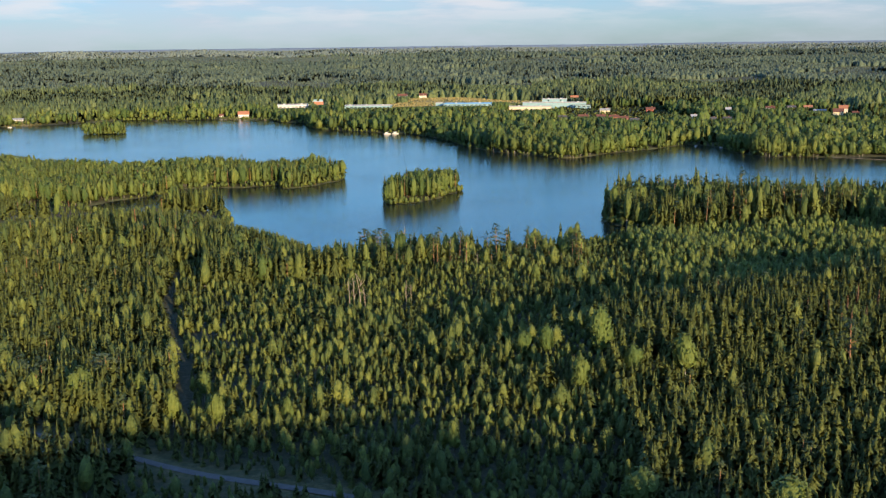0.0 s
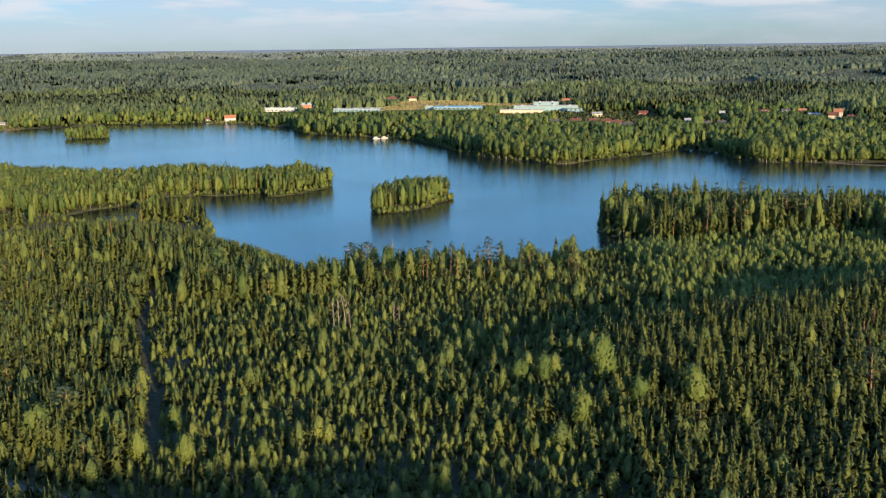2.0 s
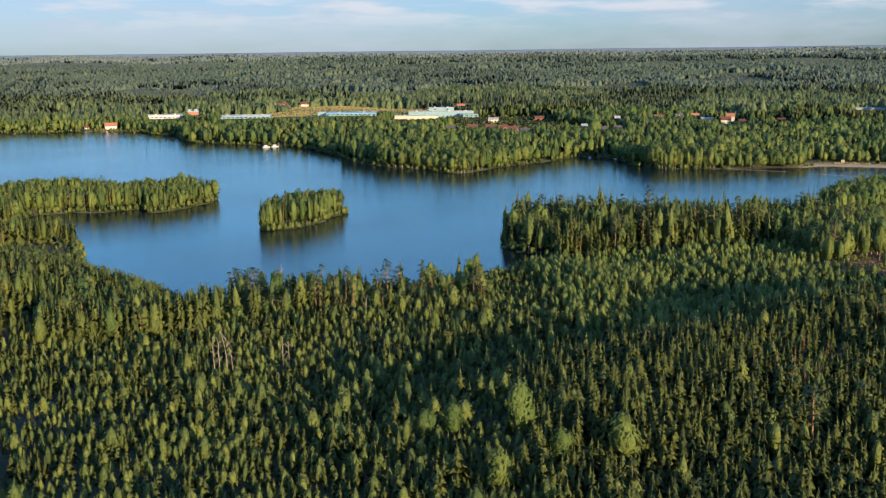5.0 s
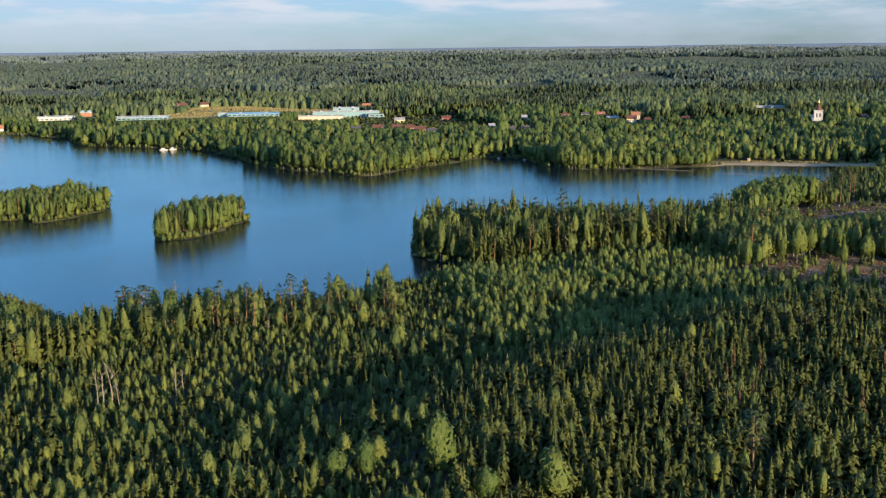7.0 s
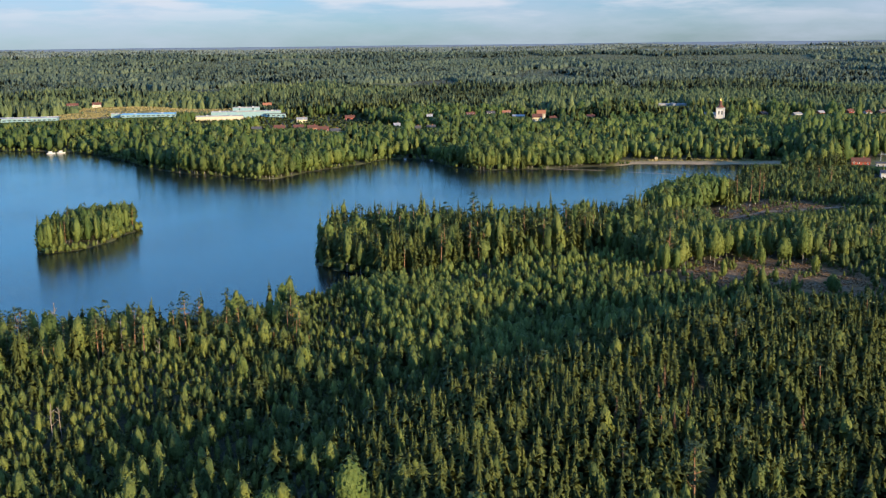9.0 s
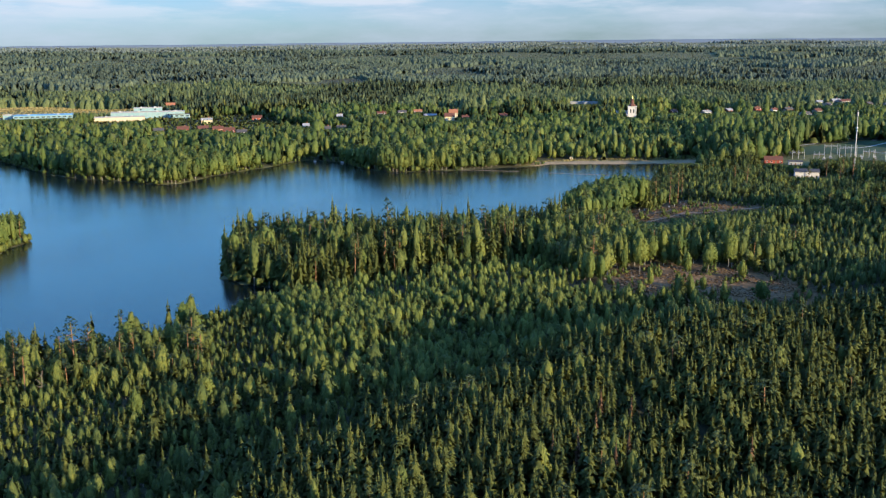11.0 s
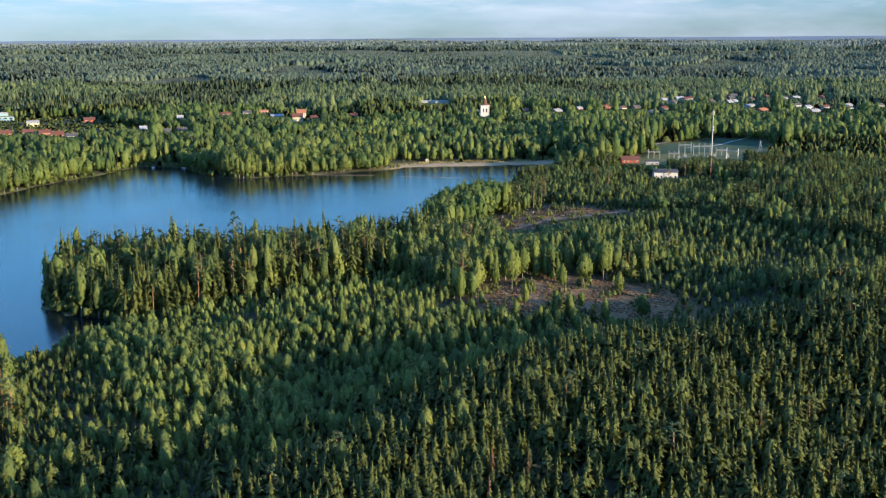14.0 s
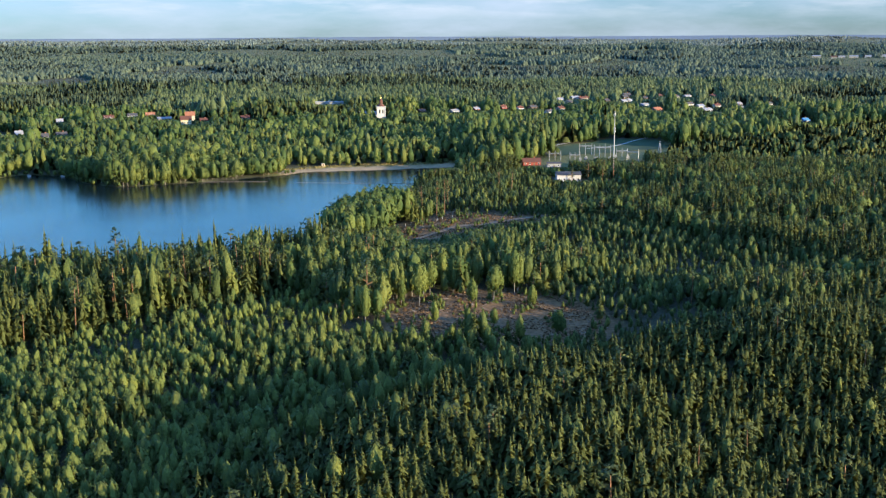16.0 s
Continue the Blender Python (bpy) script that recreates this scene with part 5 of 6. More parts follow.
def forest_kind(x, y, d, r):
    """What grows where: the kind (0 spruce, 1 birch, 2 oak, 3 pine), the height and the crown's half width."""
    n = len(x)
    u, q = r.rand(n), r.rand(n)
    patch = wobble(x, y, 60, 21) + 0.4 * wobble(x, y, 20, 22)
    stand = inside(STAND, x, y)
    cape = (y > 508) & (x > 60) & (x < 275) & (y < 660) & ~((x < 132) & (y < 530))
    left = (x < -60) & (y < 640) & (x < np.interp(y, [262, 294, 324, 369, 440, 560], [-72, -78, -88, -103, -116, -60]))
    strip = (x < -60) & (y >= 640) & (y < 1000)
    isle = (x > -45) & (x < 20) & (y > 635) & (y < 725)
    farside = (y > 780) & ~strip & ~isle
    kind = np.where(u < 0.55 + 0.2 * patch, 0, 1)                                   # mixed young growth
    tall = (3.9 + 2.2 * q + 1.3 * np.clip(patch, -0.8, 1.5)) * np.where((u * 977) % 1 > 0.955, 1.5, 1.0)
    grove = (x > -240) & (x < -42) & (y > np.where(x < -100, 460, 405)) & (y < 640) & ~isle
    belt = (x > -62) & (x < 66) & (y > 425) & (y < 500)
    bushcape = (x > 286) & (x < 348) & (y > 606) & (y < 674)
    young = (y > 392) & (y < 530) & (x > 90) & (x < 235)
    for where, share, base, var in ((stand, (0.95, 0.985, 0.985), 6.8, 4.0), (cape, (0.58, 0.80, 0.85), 12.0, 9.0), (left, (0.84, 0.95, 0.95), 7.8, 4.6),
                                    (strip, (0.16, 0.58, 0.95), 13.0, 3.6), (isle, (0.05, 0.48, 0.94), 14.5, 4.0), (young, (0.30, 0.97, 1.0), 4.6, 2.8), (grove, (0.70, 0.90, 0.93), 12.0, 6.0), (bushcape, (0.12, 0.40, 0.97), 17.0, 5.5), (belt, (0.36, 0.74, 0.80), 4.6, 4.4)):
        k = np.where(u < share[0], 0, np.where(u < share[1], 1, np.where(u < share[2], 2, 3)))
        kind, tall = np.where(where, k, kind), np.where(where, base + var * q + 1.3 * patch, tall)
    tall = np.where(belt & ((u * 613) % 1 > 0.84), 11.0 + 6.0 * q, tall)                  # old trees left standing by the shore
    mixed = ~(stand | cape | left | strip | isle | young | farside | bushcape | grove | belt)
    edge = mixed & (x > 200)
    k = np.where(u < 0.38 + 0.3 * patch + 0.35 * smooth(330, 420, x), 0, np.where(u < 0.80, 1, np.where(u < 0.93, 2, 3)))
    kind, tall = np.where(edge, k, kind), np.where(edge, 7.0 + 6.0 * q + 2.4 * patch, tall)
    rr = np.hypot(x - 20, y - 90)
    share, age, _ = stands(x, y)
    k = np.where(u < share, 0, np.where(u < share + (1 - share) * 0.35, 1, np.where(u < 0.96, 2, 3)))
    near_bank = farside & (d < 60)
    k = np.where(near_bank & (u > 0.15), np.where(u < 0.60, 1, 2), k)
    kind, tall = np.where(farside, k, kind), np.where(farside, (4.0 + 16.0 * np.where(d < 110, np.maximum(age, 0.68), age)) * (0.66 + 0.48 * q + 0.16 * patch), tall)
    behind = (x > 374) & (x < 520) & (y > 585) & (y < 750)
    kind, tall = np.where(behind, np.where(u < 0.45, 0, 1), kind), np.where(behind, 4.5 + 3.5 * q + 0.8 * patch, tall)
    apron = (x > 175) & (x < 320) & (y > 380) & (y < 436) & ~stand                        # brush before the clearing
    tall = np.where(apron, 2.6 + 2.2 * q, tall)
    in_hollow = away(HOLLOW, x, y, False) < 36
    tall = np.where(in_hollow & ~stand & ((u * 811) % 1 > 0.86), 7.0 + 4.0 * q, tall)             # grown birches in the hollow
    birchwood = (x > 222) & (x < 335) & (y > 476) & (y < 572) & (d > 20)
    east = (x > 297) & (x < 410) & (y > 425) & (y < 572) & ~birchwood
    kind = np.where(birchwood, np.where(u < 0.14, 0, np.where(u < 0.84, 1, np.where(u < 0.94, 2, 3))), np.where(east, np.where(u < 0.25, 0, 1), kind))
    tall = np.where(birchwood, 9.0 + 8.0 * q + 1.5 * patch, np.where(east, 4.6 + 3.4 * q + 1.4 * patch, tall))
    tall = tall * np.where((away(ROAD, x, y, False) < 12) & (x < -20), 0.65, 1.0)
    sight_edge = np.interp(x, [-330, -260, -195, -150, -136, -113, -83, -52], [560, 575, 609, 640, 631, 602, 567, 503])
    sight_cut = (x > -330) & (x < -52) & (y > 400) & (y < sight_edge) & (y < 612)                # tops cut to fit the camera's view of the water
    tall = np.where(sight_cut, np.minimum(tall, np.maximum(3.0, 100 * (1 - y / sight_edge) - 3.0) * (1.0 + 0.16 * q)), tall)
    tall = np.where((x < -172) & (x > -260) & (y >= 596) & (y < 646), 2.7 + 1.6 * q, tall)       # scrub at the head of the cove
    tall = tall * np.where(cape, 1 + 0.20 * wobble(x, y, 15, 23), np.where(strip, 1 + 0.13 * wobble(x, y, 36, 23), 1.0))
    share = np.choose(kind, [0.30, 0.29, 0.36, 0.22]) * np.where(farside & (kind > 0), 1.2, 1.0)
    wide = np.clip(tall * np.minimum(1, 10 / np.maximum(tall, 1)) ** np.where(kind == 0, 0.75, np.where((kind == 1) & ~farside, 0.8, 0.45)) * share * (0.72 + 0.62 * r.rand(n)) * np.where(isle | strip, 0.85, 1.0), 0.7, 6.5)
    # taller unseen trees on the added hills, to lengthen their shade
    tall = np.where((y < 150) & (x < 110), 15 + 5 * q, tall)
    bank = (d < 14) & (kind != 0) & ~sight_cut
    return kind, np.where(bank, tall * 0.92, tall), wide


NAMES = ["spruce", "birch", "oak", "pine"]
TALK = {"spruce": "dense dark green spruces with pointed tops in low sun", "birch": "yellow-green young birches with rounded feathery crowns",
        "oak": "broad deep green oaks and other leaf trees", "pine": "tall pines with bare orange trunks and tufted crowns"}

# single trees that stand out: x, y, height, half the crown's width
PINES = [(114, 276, 17.3, 3.2), (-94, 272, 13.5, 4.0), (-35, 456, 17.0, 3.9), (-28, 455, 17.4, 3.2), (-4, 434, 15.4, 2.3), (7, 434, 18.7, 1.9), (24, 450, 19.1, 2.8),
         (28, 450, 16.7, 2.3), (37, 447, 14.1, 1.8), (41, 447, 14.1, 1.8), (228, 489, 19.9, 3.4), (364, 633, 23.0, 2.2), (376, 642, 22.0, 2.0), (386, 652, 19.0, 1.9), (358, 638, 20.0, 2.6), (369, 664, 17.0, 2.2), (452, 674, 16.0, 2.4), (183, 542, 22.0, 2.8)]
MORE_PINES = [(520, 676, 15.0, 2.6), (536, 668, 17.0, 2.8), (531, 672, 16.0, 2.4), (498, 668, 13.0, 2.2), (545, 660, 15.0, 2.4), (512, 655, 14.0, 2.4), (455, 690, 14.0, 2.2), (300, 520, 15.0, 2.4)]
BIRCHES = [(36, 261, 12.3, 3.0), (66, 269, 14.5, 4.4), (-95, 256, 14.0, 4.4), (-82, 264, 11.0, 2.8), (-70, 250, 10.5, 2.6), (-58, 246, 11.0, 2.4), (56, 403, 9.0, 3.2), (36, 390, 11.4, 2.2), (167, 466, 12.7, 1.4),
           (289, 480, 19.1, 3.4), (277, 478, 14.1, 4.0), (238, 444, 11.6, 1.5), (231, 443, 7.9, 2.0), (242, 488, 11.6, 2.0), (219, 476, 15.0, 2.3), (248, 485, 17.0, 3.2), (236, 459, 10.0, 1.8), (252, 447, 8.0, 1.8), (262, 472, 12.0, 2.6), (282, 462, 9.0, 2.2)]
MORE_BIRCHES = [(262, 498, 15.0, 3.0), (270, 500, 16.0, 3.0), (256, 494, 14.0, 2.8), (300, 488, 13.0, 3.0), (2, 230, 9.2, 2.0), (-1, 232, 6.5, 1.7), (-40, 246, 9.0, 2.2), (-110, 262, 11.0, 2.6), (-66, 268, 10.0, 2.4)]
OAKS = [(45, 283, 17.4, 4.0), (23, 291, 9.9, 3.0), (30, 290, 11.3, 3.0), (68, 190, 11.5, 5.6), (40, 196, 11.0, 4.4), (52, 271, 10.6, 3.1), (269, 434, 9.2, 3.2), (316, 648, 20.0, 6.0), (306, 636, 19.0, 5.5), (328, 655, 19.0, 5.5), (310, 626, 18.0, 5.0), (336, 662, 17.0, 5.0)]
SPRUCES = [(1, 286, 13.0, 2.5), (91, 262, 11.5, 2.4), (106, 255, 12.6, 3.0), (79, 267, 11.3, 2.3), (84, 266, 11.8, 2.2), (75, 270, 10.5, 2.2), (98, 260, 11.0, 2.4), (16, 282, 10.0, 2.0)]
RUST = [(x, y, 9.0 + 0.3 * i, 1.6) for i, (x, y) in enumerate([(131, 322), (132, 310), (122, 314), (138, 332), (142, 325), (114, 311), (125, 304), (154, 296)])]
DEAD = [(-17, 451, 18.1), (3, 444, 12.7), (-32, 357, 13.6), (-30, 359, 14.6), (-34, 360, 12.5), (-28, 356, 11.0), (-14, 368, 11.8), (-12, 371, 9.5), (14, 420, 9.0), (-52, 420, 9.5)]
for gx, gy, *size in PINES + MORE_PINES + BIRCHES + MORE_BIRCHES + OAKS + SPRUCES + RUST:
    KEEP_FREE.append((gx, gy, size[1] * 0.75))
NEAREST = [(0, 213), (45, 280), (100, 318), (165, 352)]              # the ground that the flight passes nearest
CHOSEN = {"spruce": [], "birch": []}


def limit_for_sight(x, y, z, tall):
    """How tall trees may be, cut to show buildings and clearings to the camera."""
    for bx, by, half, show in SIGHT:
        ex, ey, ez = 20.0, 100.0, 102.0
        dx, dy = bx - ex, by - ey
        long = math.hypot(dx, dy)
        along = ((x - ex) * dx + (y - ey) * dy) / long
        side = np.abs((x - ex) * dy - (y - ey) * dx) / long
        bz = float(height(bx, by)) + show
        line = ez + (bz - ez) * along / long
        before = (along < long + min(half, 10.0)) & (along > long - 330) & (side < half + 2.5)
        tall = np.where(before, np.minimum(tall, line - z), tall)
        if half < 16 and long > 600:                             # trees towards the sun cut low so that the walls are lit
            ahead = (x - bx) * SUN_TO.x + (y - by) * SUN_TO.y
            across = np.abs((x - bx) * SUN_TO.y - (y - by) * SUN_TO.x)
            sunny = (ahead > 0) & (ahead < 75) & (across < half)
            tall = np.where(sunny, np.minimum(tall, bz + 1.0 + 0.15 * ahead - z), tall)
    return tall




def grow():
    rings = [("close", 0, 325, 2.75, NEAR, 41), ("middle", 325, 780, 3.7, MID, 42), ("lakeside", 780, 1350, 7.0, FAR, 43),
             ("town", 1350, 2100, 8.0, TOWNWARD, 44), ("far", 2100, 3000, 9.5, FARTHER, 45), ("distant", 3000, 3900, 12.0, FARTHER, 46), ("horizon", 3900, 4850, 15.0, DISTANT, 47)]
    for ring, lo, hi, gap, lod, seed in rings:
        reach = hi + 220
        x, y = scatter(-min(reach, reach * 0.55 + 80), reach, -20, min(reach, 4880), gap, seed)
        dist = away(PATH_LINE, x, y, False)
        keep = (dist >= lo) & (dist < hi) & in_sector(x, y, 5.0 if hi < 900 else 2.0)
        x, y, dist = x[keep], y[keep], dist[keep]
        d = shore(x, y)
        r = np.random.RandomState(seed + 100)
        keep = (d > 1.5) & (np.hypot(x, y) < 4880) & (y > 45)
        for poly in OPEN:
            keep &= ~inside(poly, x, y)
        keep &= away(ROAD, x, y, False) > 3.2
        keep &= away(RIDE, x, y, False) > 2.0
        for px, py, pr in KEEP_FREE:
            keep &= (x - px) ** 2 + (y - py) ** 2 > pr * pr
        thin = 0.10 if hi < 800 else 0.05
        sparse = np.where(inside(STAND, x, y), 0.16, np.where((x < -72) & (y < 640), 0.20, -0.06)) if hi < 800 else 0.0
        keep &= r.rand(len(x)) > thin + sparse + 0.14 * (wobble(x, y, 45, 51) > 0.75)
        x, y, d = x[keep], y[keep], d[keep]
        kind, tall, wide = forest_kind(x, y, d, r)
        z = height(x, y, d) - 0.3
        if ring == "close":
            near = away(NEAREST, x, y, False)
            taken = np.zeros(len(x), bool)
            for i, name in ((0, "spruce"), (1, "birch")):
                who = np.nonzero((kind == i) & (near < 40))[0]
                who = who[np.argsort(near[who])][:285]
                CHOSEN[name] = [(float(x[k]), float(y[k]), float(tall[k]), float(wide[k])) for k in who]
                taken[who] = True
            x, y, z, d, kind, tall, wide = (q[~taken] for q in (x, y, z, d, kind, tall, wide))
        if lod is DISTANT:
            kind = np.where(kind == 0, 0, 2)
            wide = np.full(len(x), gap * 1.15) * (0.8 + 0.4 * r.rand(len(x)))
            wide = np.where(kind == 0, wide * 0.8, wide)
            tall = tall * 0.5
        elif hi > 800:
            wide = np.maximum(wide, gap * np.where(kind == 0, 0.46, 0.56) * (1.0 if hi < 2200 else 1.7)) * np.exp(r.normal(0, 0.20, len(x)))
            tall = tall * np.exp(r.normal(0, 0.12, len(x)))
            tall = tall * (1.0 if hi < 1400 else 0.85 if hi < 2200 else 0.72)
        if hi > 400:
            tall = limit_for_sight(x, y, z, tall)
            ok = tall > 2.2
            x, y, z, d, kind, tall, wide = x[ok], y[ok], z[ok], d[ok], kind[ok], tall[ok], wide[ok]
            wide = np.minimum(wide, tall * 0.5)
        if ring == "close":                                     # what lies under or behind the flight only throws shade
            seen = comes_into_view(x, y)
            for i, name in enumerate(NAMES):
                who = (kind == i) & ~seen
                plant(name + "_forest", TALK[name] + " below the flight", FAR, name, x[who], y[who], z[who], tall[who], wide[who], seed * 9 + i)
            x, y, z, d, kind, tall, wide = (q[seen] for q in (x, y, z, d, kind, tall, wide))
        if ring == "middle":
            grown = tall > 11.0
            for i, name in enumerate(NAMES):
                who = (kind == i) & grown
                plant(name + "_grove", TALK[name] + " grown tall along the shore", TALL, name, x[who], y[who], z[who], tall[who], wide[who], seed * 11 + i, None, np.clip(0.5 + 0.55 * wobble(x[who], y[who], 34, 31 + i), 0, 1))
            x, y, z, d, kind, tall, wide = (q[~grown] for q in (x, y, z, d, kind, tall, wide))
        if hi < 800:                                            # the sunny thicket of saplings, its sunlight painted as lighter leaves
            sapling = (kind == 1) & (x > 88) & (x < 238) & (y > 388) & (y < 530) & (tall < 9)
            plant("sapling_thicket", "bright yellow-green birch saplings in low evening sun", lod, "birch", x[sapling], y[sapling], z[sapling], tall[sapling], wide[sapling], seed * 13, LIT_BIRCH_LEAVES)
            x, y, z, d, kind, tall, wide = (q[~sapling] for q in (x, y, z, d, kind, tall, wide))
        # rings beyond the lake banks take the foliage with haze in its colour
        for i, name in enumerate(NAMES):
            who = kind == i
            plant(name + "_forest", TALK[name] + " on the " + {"close": "slope below", "middle": "near shore", "lakeside": "lake banks", "town": "land round the town", "far": "plain", "distant": "far plain", "horizon": "far hills"}[ring],
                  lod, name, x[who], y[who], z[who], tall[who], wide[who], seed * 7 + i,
                  ({2100: HAZED_CONIFERS_1, 3000: HAZED_CONIFERS_2, 3900: HAZED_CONIFERS_2, 4850: HAZED_CONIFERS_3} if i in (0, 3) else {2100: HAZED_LEAVES_1, 3000: HAZED_LEAVES_2, 3900: HAZED_LEAVES_2, 4850: HAZED_LEAVES_3}).get(hi), np.clip(0.5 + 0.55 * wobble(x[who], y[who], 34, 31 + i), 0, 1) if hi < 800 else stands(x[who], y[who])[2])


grow()


def build_woods_behind():
    """The wood goes on behind and beside the start of the flight."""
    x, y = scatter(-420, 420, -330, 420, 8.0, 84)
    keep = (away(PATH_LINE, x, y, False) < 330) & ~in_sector(x, y, 5.0) | (y <= 45) & (np.hypot(x, y) < 330)
    d = shore(x, y)
    keep &= (d > 4) & (away(ROAD, x, y, False) > 5)
    x, y = x[keep], y[keep]
    r = np.random.RandomState(85)
    n = len(x)
    leafy = r.rand(n) < 0.4
    for name, who in (("birch", leafy), ("spruce", ~leafy)):
        plant(name + "_forest", TALK[name] + " behind the start", FARTHER, name, x[who], y[who], height(x[who], y[who]) - 0.3, r.uniform(7, 12, n)[who], r.uniform(2.4, 3.8, n)[who], 86)


build_woods_behind()


def build_shore_bushes():
    """Alder and birch scrub that hangs over the water's edge."""
    lines = ((ISLET, 2.2), (SPIT_BANK, 2.6), (CAPE_BANK[3:], 2.6), (FAR_BANK[5:], 3.6), (BAY_BANK[:8], 3.4), (FAR_ISLET, 3.0), (NEAR_BANK, 2.6))
    r = np.random.RandomState(87)
    P = []
    for line, gap in lines:
        closed = line is ISLET or line is FAR_ISLET
        for (x0, y0), (x1, y1) in zip(line, line[1:] + line[:1] if closed else line[1:]):
            n = int(math.hypot(x1 - x0, y1 - y0) / gap * 3.2)
            k = r.rand(n)
            P.append(np.stack([x0 + (x1 - x0) * k + r.uniform(-5, 5, n), y0 + (y1 - y0) * k + r.uniform(-5, 5, n)], 1))
    P = np.concatenate(P)
    x, y = P[:, 0], P[:, 1]
    d = shore(x, y)
    keep = (d > -0.2) & (d < 4.5) & (away(BEACH, x, y, False) > 12) & (x > -700) & (np.hypot(x - 116, y - 888) > 9)
    for kx, ky, kr in KEEP_FREE:
        keep &= (x - kx) ** 2 + (y - ky) ** 2 > min(kr, 4.0) ** 2
    x, y, d = x[keep], y[keep], d[keep]
    n = len(x)
    tall = r.uniform(2.2, 5.5, n)
    plant("shore_bushes", "green alder and birch scrub hanging over the lake's edge", FAR, "birch", x, y, height(x, y, d) - 0.4, tall, tall * r.uniform(0.36, 0.6, n), 88)


build_shore_bushes()


def build_islet_wood():
    x, y = scatter(-430, -368, 1205, 1245, 4.4, 81)
    x, y = x[inside(FAR_ISLET, x, y)], y[inside(FAR_ISLET, x, y)]
    r = np.random.RandomState(82)
    n = len(x)
    leafy = r.rand(n) < 0.65
    for name, who in (("oak", leafy), ("spruce", ~leafy)):
        plant(name + "_forest", TALK[name] + " on a small island", MID, name, x[who], y[who], height(x[who], y[who]) - 0.3, r.uniform(9, 14, n)[who], r.uniform(2.6, 4.0, n)[who], 83)


build_islet_wood()


def build_far_ridge():
    """The last rise of land at the edge of sight, with painted blue haze."""
    an = np.radians(np.linspace(-42, 84, 260))
    ux, uy = np.sin(an), np.cos(an)
    V = []
    for r, lift in ((4790, -30), (4872, -4.0), (4890, 0.0), (4915, -8.0)):
        x, y = 20 + r * ux, 90 + r * uy
        # top set to fit the camera's horizon
        top = 86.5 + 1.6 * wobble(x, y, 900, 71) + 0.6 * wobble(x, y, 160, 72)
        V.append(np.stack([x, y, top + lift], 1))
    n = len(an)
    F = [(k * n + i, k * n + i + 1, (k + 1) * n + i + 1, (k + 1) * n + i) for k in range(3) for i in range(n - 1)]
    me = mesh_of("backdrop", np.concatenate(V), F, [surface("hazed_far_hills", [(0.15, 0.20, 0.24), (0.18, 0.23, 0.27)], 0.004, 1.0)], flat=False)
    tagged(new("backdrop", me), "low wooded ridge on the horizon, coloured blue as by haze", "hills", kind="structure")


build_far_ridge()


# ---- single trees, each a thing of its own ----
def tree_thing(name, trunk, trunk_mat, crown, crown_mat, label, category, group, limbs=()):
    """A tree as an empty with its stem and its crown; corners are for height 1 and half width 1."""
    t = new(name)
    tagged(t, label, category, group)
    for piece, data, mat in (("trunk", trunk, trunk_mat), ("crown", crown, crown_mat)):
        v, f, s, g = data
        ob = new(piece, mesh_of(piece, v, f, [mat], bend=g))
        ob.parent = t
    for v, f, s, g in limbs:
        ob = new("limb", mesh_of("limb", v, f, [trunk_mat], bend=g))
        ob.parent = t
    return t


def plant_things(name, places, makes, label, category, group, seed):
    """Sets the trees of one kind, sharing a few shapes."""
    r = np.random.RandomState(seed)
    spots = [[] for _ in makes]
    for i, q in enumerate(places):
        spots[i % len(makes)].append(q)
    for make, some in zip(makes, spots):
        if not some:
            continue
        first = make()
        tagged(first, label, category, group)
        ms = [pose(x, y, float(height(x, y)) - 0.2, r.uniform(-2, 2), r.uniform(-2, 2), r.uniform(0, 360)) @ Matrix.Diagonal((w, w, h, 1)) for x, y, h, w in some]
        for m in ms[1:]:
            copy_thing(first, m)
        first.matrix_basis = ms[0]


def spruce_make(seed, tiers=13, arms=8, needles=NEEDLES):
    r = np.random.RandomState(seed)
    return lambda: tree_thing("spruce", joined(trunk_shape(r, 0.9, 0.07, 0.01, 6, slot=0)), BARK, joined(spruce_shape(r, tiers, arms), crisp=0.5), needles, "spruce", "tree", "")


def birch_make(seed, low=0.10, sprays=170, taper=0.34, size=0.11, leaves=BIRCH_LEAVES):
    r = np.random.RandomState(seed)
    return lambda: tree_thing("birch", joined(trunk_shape(r, 0.85, 0.045, 0.012, 6, slot=0, cuts=5)), BIRCH_BARK,
                              joined(leafy_shape(r, sprays, low, size, core=4, lobes=5, taper=taper, heart=0.85)), leaves, "birch", "tree", "")


def oak_make(seed):
    r = np.random.RandomState(seed)
    return lambda: tree_thing("leaf_tree", joined(trunk_shape(r, 0.6, 0.06, 0.03, 6, slot=0, cuts=4)), BARK,
                              joined(leafy_shape(r, 520, 0.08, 0.10, core=7, lobes=8, spread=0.8, heart=0.88)), OAK_LEAVES, "oak", "tree", "")


def pine_make(seed):
    r = np.random.RandomState(seed)
    return lambda: tree_thing("pine", joined(trunk_shape(r, 0.92, 0.09, 0.03, 6, slot=0, cuts=5)), PINE_BARK,
                              joined(pine_shape(r, 13, 26, 0.46, 0.12)), PINE_NEEDLES, "pine", "tree", "", [joined(limbs_shape(r, 1, 0.40 + 0.09 * i, 0.46 + 0.09 * i, 0.7, 0.03, 0)) for i in range(5)])


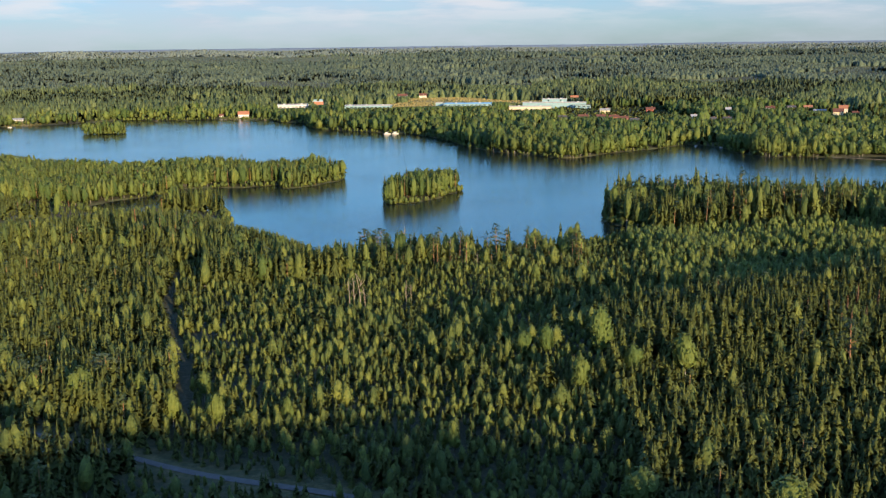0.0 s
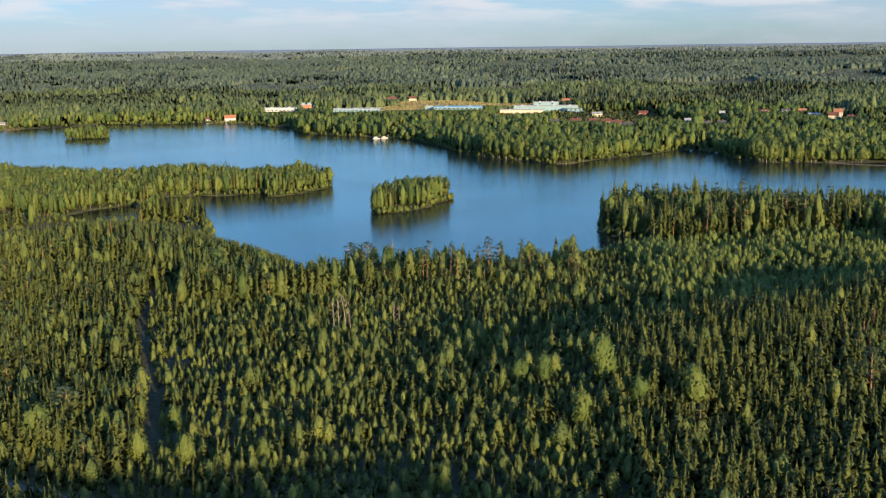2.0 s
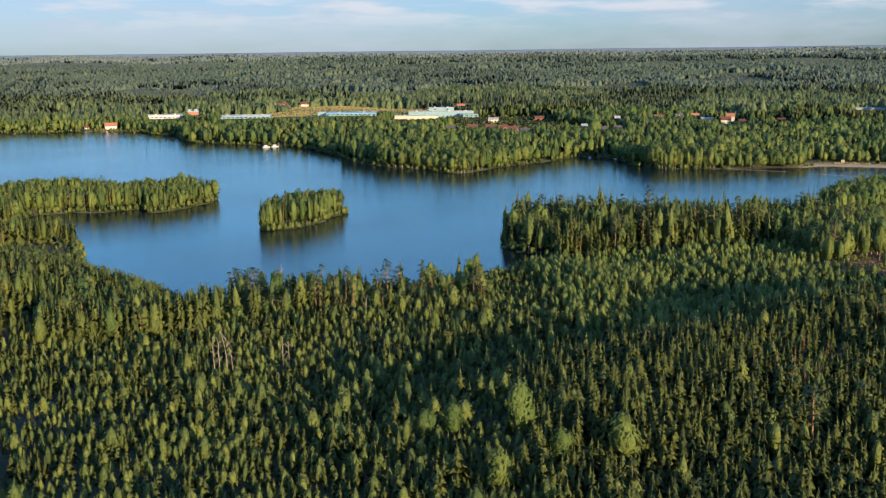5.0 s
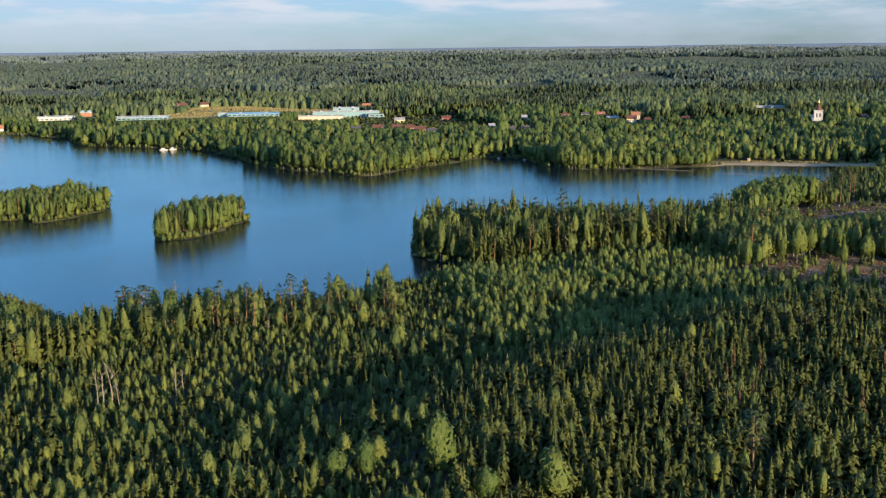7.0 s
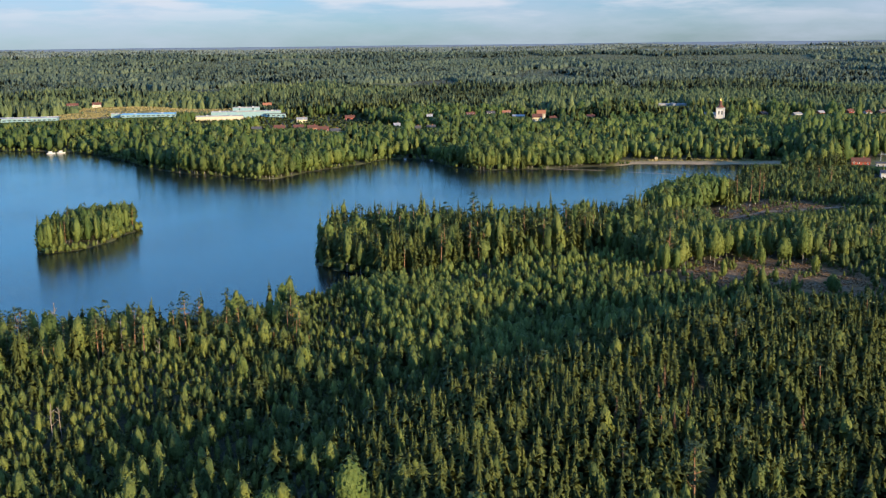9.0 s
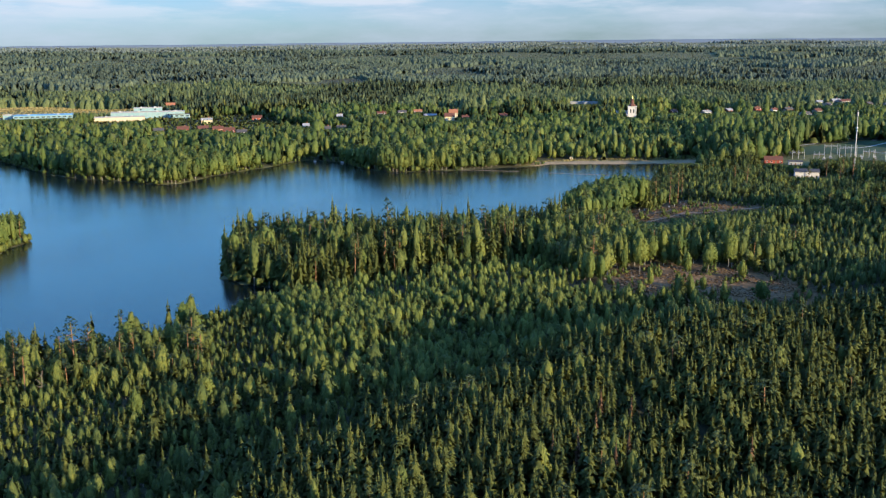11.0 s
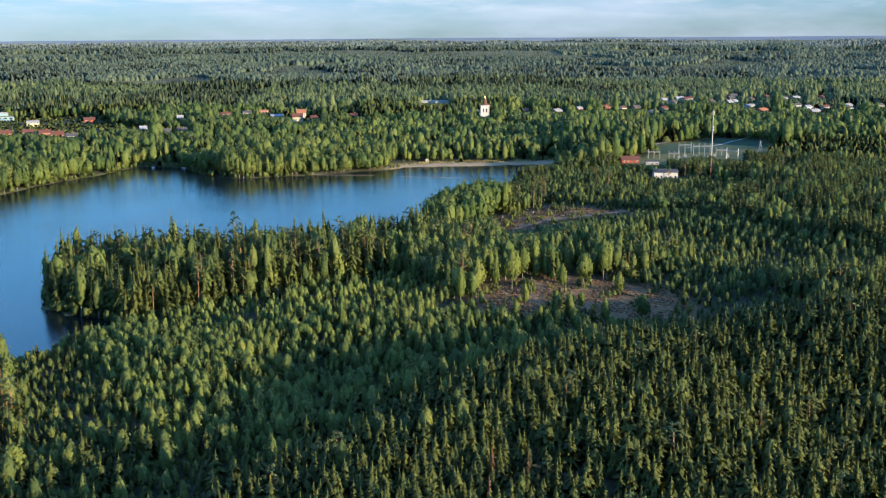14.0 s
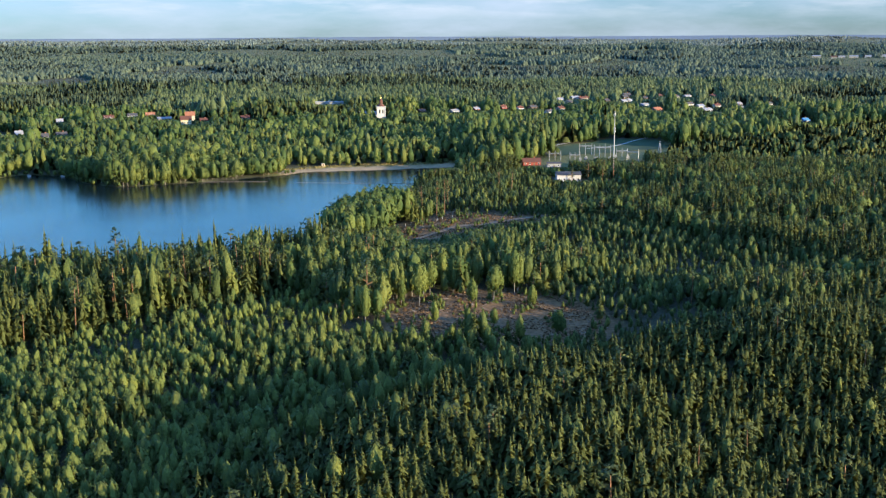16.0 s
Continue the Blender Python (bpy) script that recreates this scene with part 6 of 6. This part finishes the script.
plant_things("spruce", CHOSEN["spruce"], [spruce_make(500 + i, 15, 9) for i in range(6)], "dark green young spruce with a pointed top in a dense stand", "spruce", "spruces of the stand", 1)
plant_things("birch", CHOSEN["birch"], [birch_make(520 + i, 0.05) for i in range(6)], "young yellow-green birch with a narrow feathery crown", "birch", "birches of the thicket", 2)
plant_things("spruce", SPRUCES, [spruce_make(540 + i, 17, 10) for i in range(4)], "taller spruce lit by low sun above young growth", "spruce", "standing spruces", 3)
plant_things("spruce", RUST, [spruce_make(550 + i, 13, 8, RUSTY) for i in range(2)], "dying spruce with rust-brown needles among green ones", "spruce", "dying spruces", 7)
plant_things("birch", BIRCHES + MORE_BIRCHES, [birch_make(560 + i, 0.16, 460, 0.18, 0.12, LIT_BIRCH_LEAVES) for i in range(5)], "tall birch with a pale trunk and light green crown", "birch", "tall birches", 4)
plant_things("leaf_tree", OAKS, [oak_make(580 + i) for i in range(4)], "broad deep green leaf tree with a lobed crown", "leaf tree", "broad leaf trees", 5)
plant_things("pine", [(x, y, h, w * 1.25) for x, y, h, w in PINES + MORE_PINES], [pine_make(600 + i) for i in range(5)], "tall pine with a bare orange trunk and tufted crown", "pine", "tall pines", 6)


def build_dead_trees():
    for i, (x, y, h) in enumerate(DEAD):
        r = np.random.RandomState(700 + i)
        t = root("dead_tree", x, y, r.uniform(0, 360), "bleached dead tree with bare broken limbs", "dead tree", "dead trees")
        v, f, s, g = joined(trunk_shape(r, 1.0, 0.015, 0.005, 5, lean=r.uniform(-0.12, 0.12), slot=0, cuts=5))
        o = new("trunk", mesh_of("trunk", v * h, f, [DEAD_WOOD]))
        o.parent = t
        for k in range(6):
            bm = bmesh.new()
            an, z = r.rand() * 6.28, h * r.uniform(0.45, 0.9)
            rod(bm, (0, 0, z), (h * 0.13 * math.cos(an), h * 0.13 * math.sin(an), z + h * r.uniform(0.04, 0.16)), h * 0.008, h * 0.003, 4)
            part("limb", bm, DEAD_WOOD, t)


build_dead_trees()


def build_slash():
    """Felled twigs, tufts and stumps on the clearing."""
    r = np.random.RandomState(90)
    V, F = [], []
    for poly, n in ((CLEARING, 800), (HEATH, 500)):
        xs, ys = [p[0] for p in poly], [p[1] for p in poly]
        for _ in range(n):
            x, y = r.uniform(min(xs), max(xs)), r.uniform(min(ys), max(ys))
            if not inside(poly, np.array([x]), np.array([y]))[0]:
                continue
            z, an, q = float(height(x, y)), r.rand() * 6.28, r.uniform(0.6, 2.2)
            c, s = math.cos(an), math.sin(an)
            b = len(V)
            V += [(x - c * q, y - s * q, z + 0.05), (x + s * 0.12, y - c * 0.12, z + 0.22), (x + c * q, y + s * q, z + r.uniform(0.1, 0.5)), (x - s * 0.12, y + c * 0.12, z + 0.12)]
            F += [(b, b + 1, b + 2), (b, b + 2, b + 3)]
    me = mesh_of("brushwood", V, F, [DEAD_WOOD])
    tagged(new("brushwood", me), "dry felled twigs scattered over a clearing", "brushwood", kind="stuff")
    x, y = scatter(215, 455, 425, 670, 2.6, 91)
    keep = (inside(CLEARING, x, y) | inside(HEATH, x, y)) & (wobble(x, y, 15, 92) > 0.18)
    x, y = x[keep], y[keep]
    n = len(x)
    plant("shrubs", "low green birch scrub on a clearing", MID, "birch", x, y, height(x, y) - 0.2, 0.8 + 3.4 * r.rand(n) ** 1.6, r.uniform(0.6, 1.5, n), 93)


build_slash()


def build_grass():
    """Upright tufts of dry grass and heather that catch the low sun."""
    for name, label, mat, polys, gap, tall, seed in (
            ("dry_grass", "tall dry straw-coloured meadow grass", STRAW, (MEADOW, TOWN_YARD), 3.2, 1.3, 95),
            ("lake_grass", "dry grass behind a bathing beach and on lawns", STRAW, None, 1.8, 0.8, 96),
            ("heather", "brown heather and dead grass on cleared ground", HEATHER, (CLEARING, HEATH), 1.1, 0.5, 97)):
        if polys:
            xs = [q[0] for poly in polys for q in poly]
            ys = [q[1] for poly in polys for q in poly]
            x, y = scatter(min(xs), max(xs), min(ys), max(ys), gap, seed)
            keep = np.zeros(len(x), bool)
            for poly in polys:
                keep |= inside(poly, x, y)
            if name == "heather":
                keep &= wobble(x, y, 17, 98) > -0.35
        else:
            x, y = scatter(395, 560, 815, 890, gap, seed)
            off = away(BEACH, x, y, False)
            keep = (off > 11) & (off < 26)
            for lx, ly, lr in ((-278, 1446, 24), (-560, 1375, 26)):
                gx, gy = scatter(lx - lr, lx + lr, ly - lr, ly + lr, gap * 1.5, seed + 1)
                x, y = np.concatenate([x, gx]), np.concatenate([y, gy])
                keep = np.concatenate([keep, np.hypot(gx - lx, gy - ly) < lr])
        x, y = x[keep], y[keep]
        d = shore(x, y)
        x, y, d = x[d > 1], y[d > 1], d[d > 1]
        r = np.random.RandomState(seed)
        n = len(x)
        an, w, h = r.rand(n) * 6.283, gap * r.uniform(0.4, 0.9, n), tall * r.uniform(0.5, 1.2, n)
        z = height(x, y, d) - 0.05
        c, s = np.cos(an) * w, np.sin(an) * w
        a = np.stack([x - c, y - s, z], 1)
        b = np.stack([x + c, y + s, z], 1)
        t = np.stack([x + r.uniform(-0.3, 0.3, n), y + r.uniform(-0.3, 0.3, n), z + h], 1)
        V = np.stack([a, b, t], 1).reshape(-1, 3)
        me = mesh_of(name, V, np.arange(len(V)).reshape(-1, 3), [mat], None, {"shade": np.repeat(r.rand(n), 3)})
        tagged(new(name, me), label, "grass", kind="stuff")


build_grass()
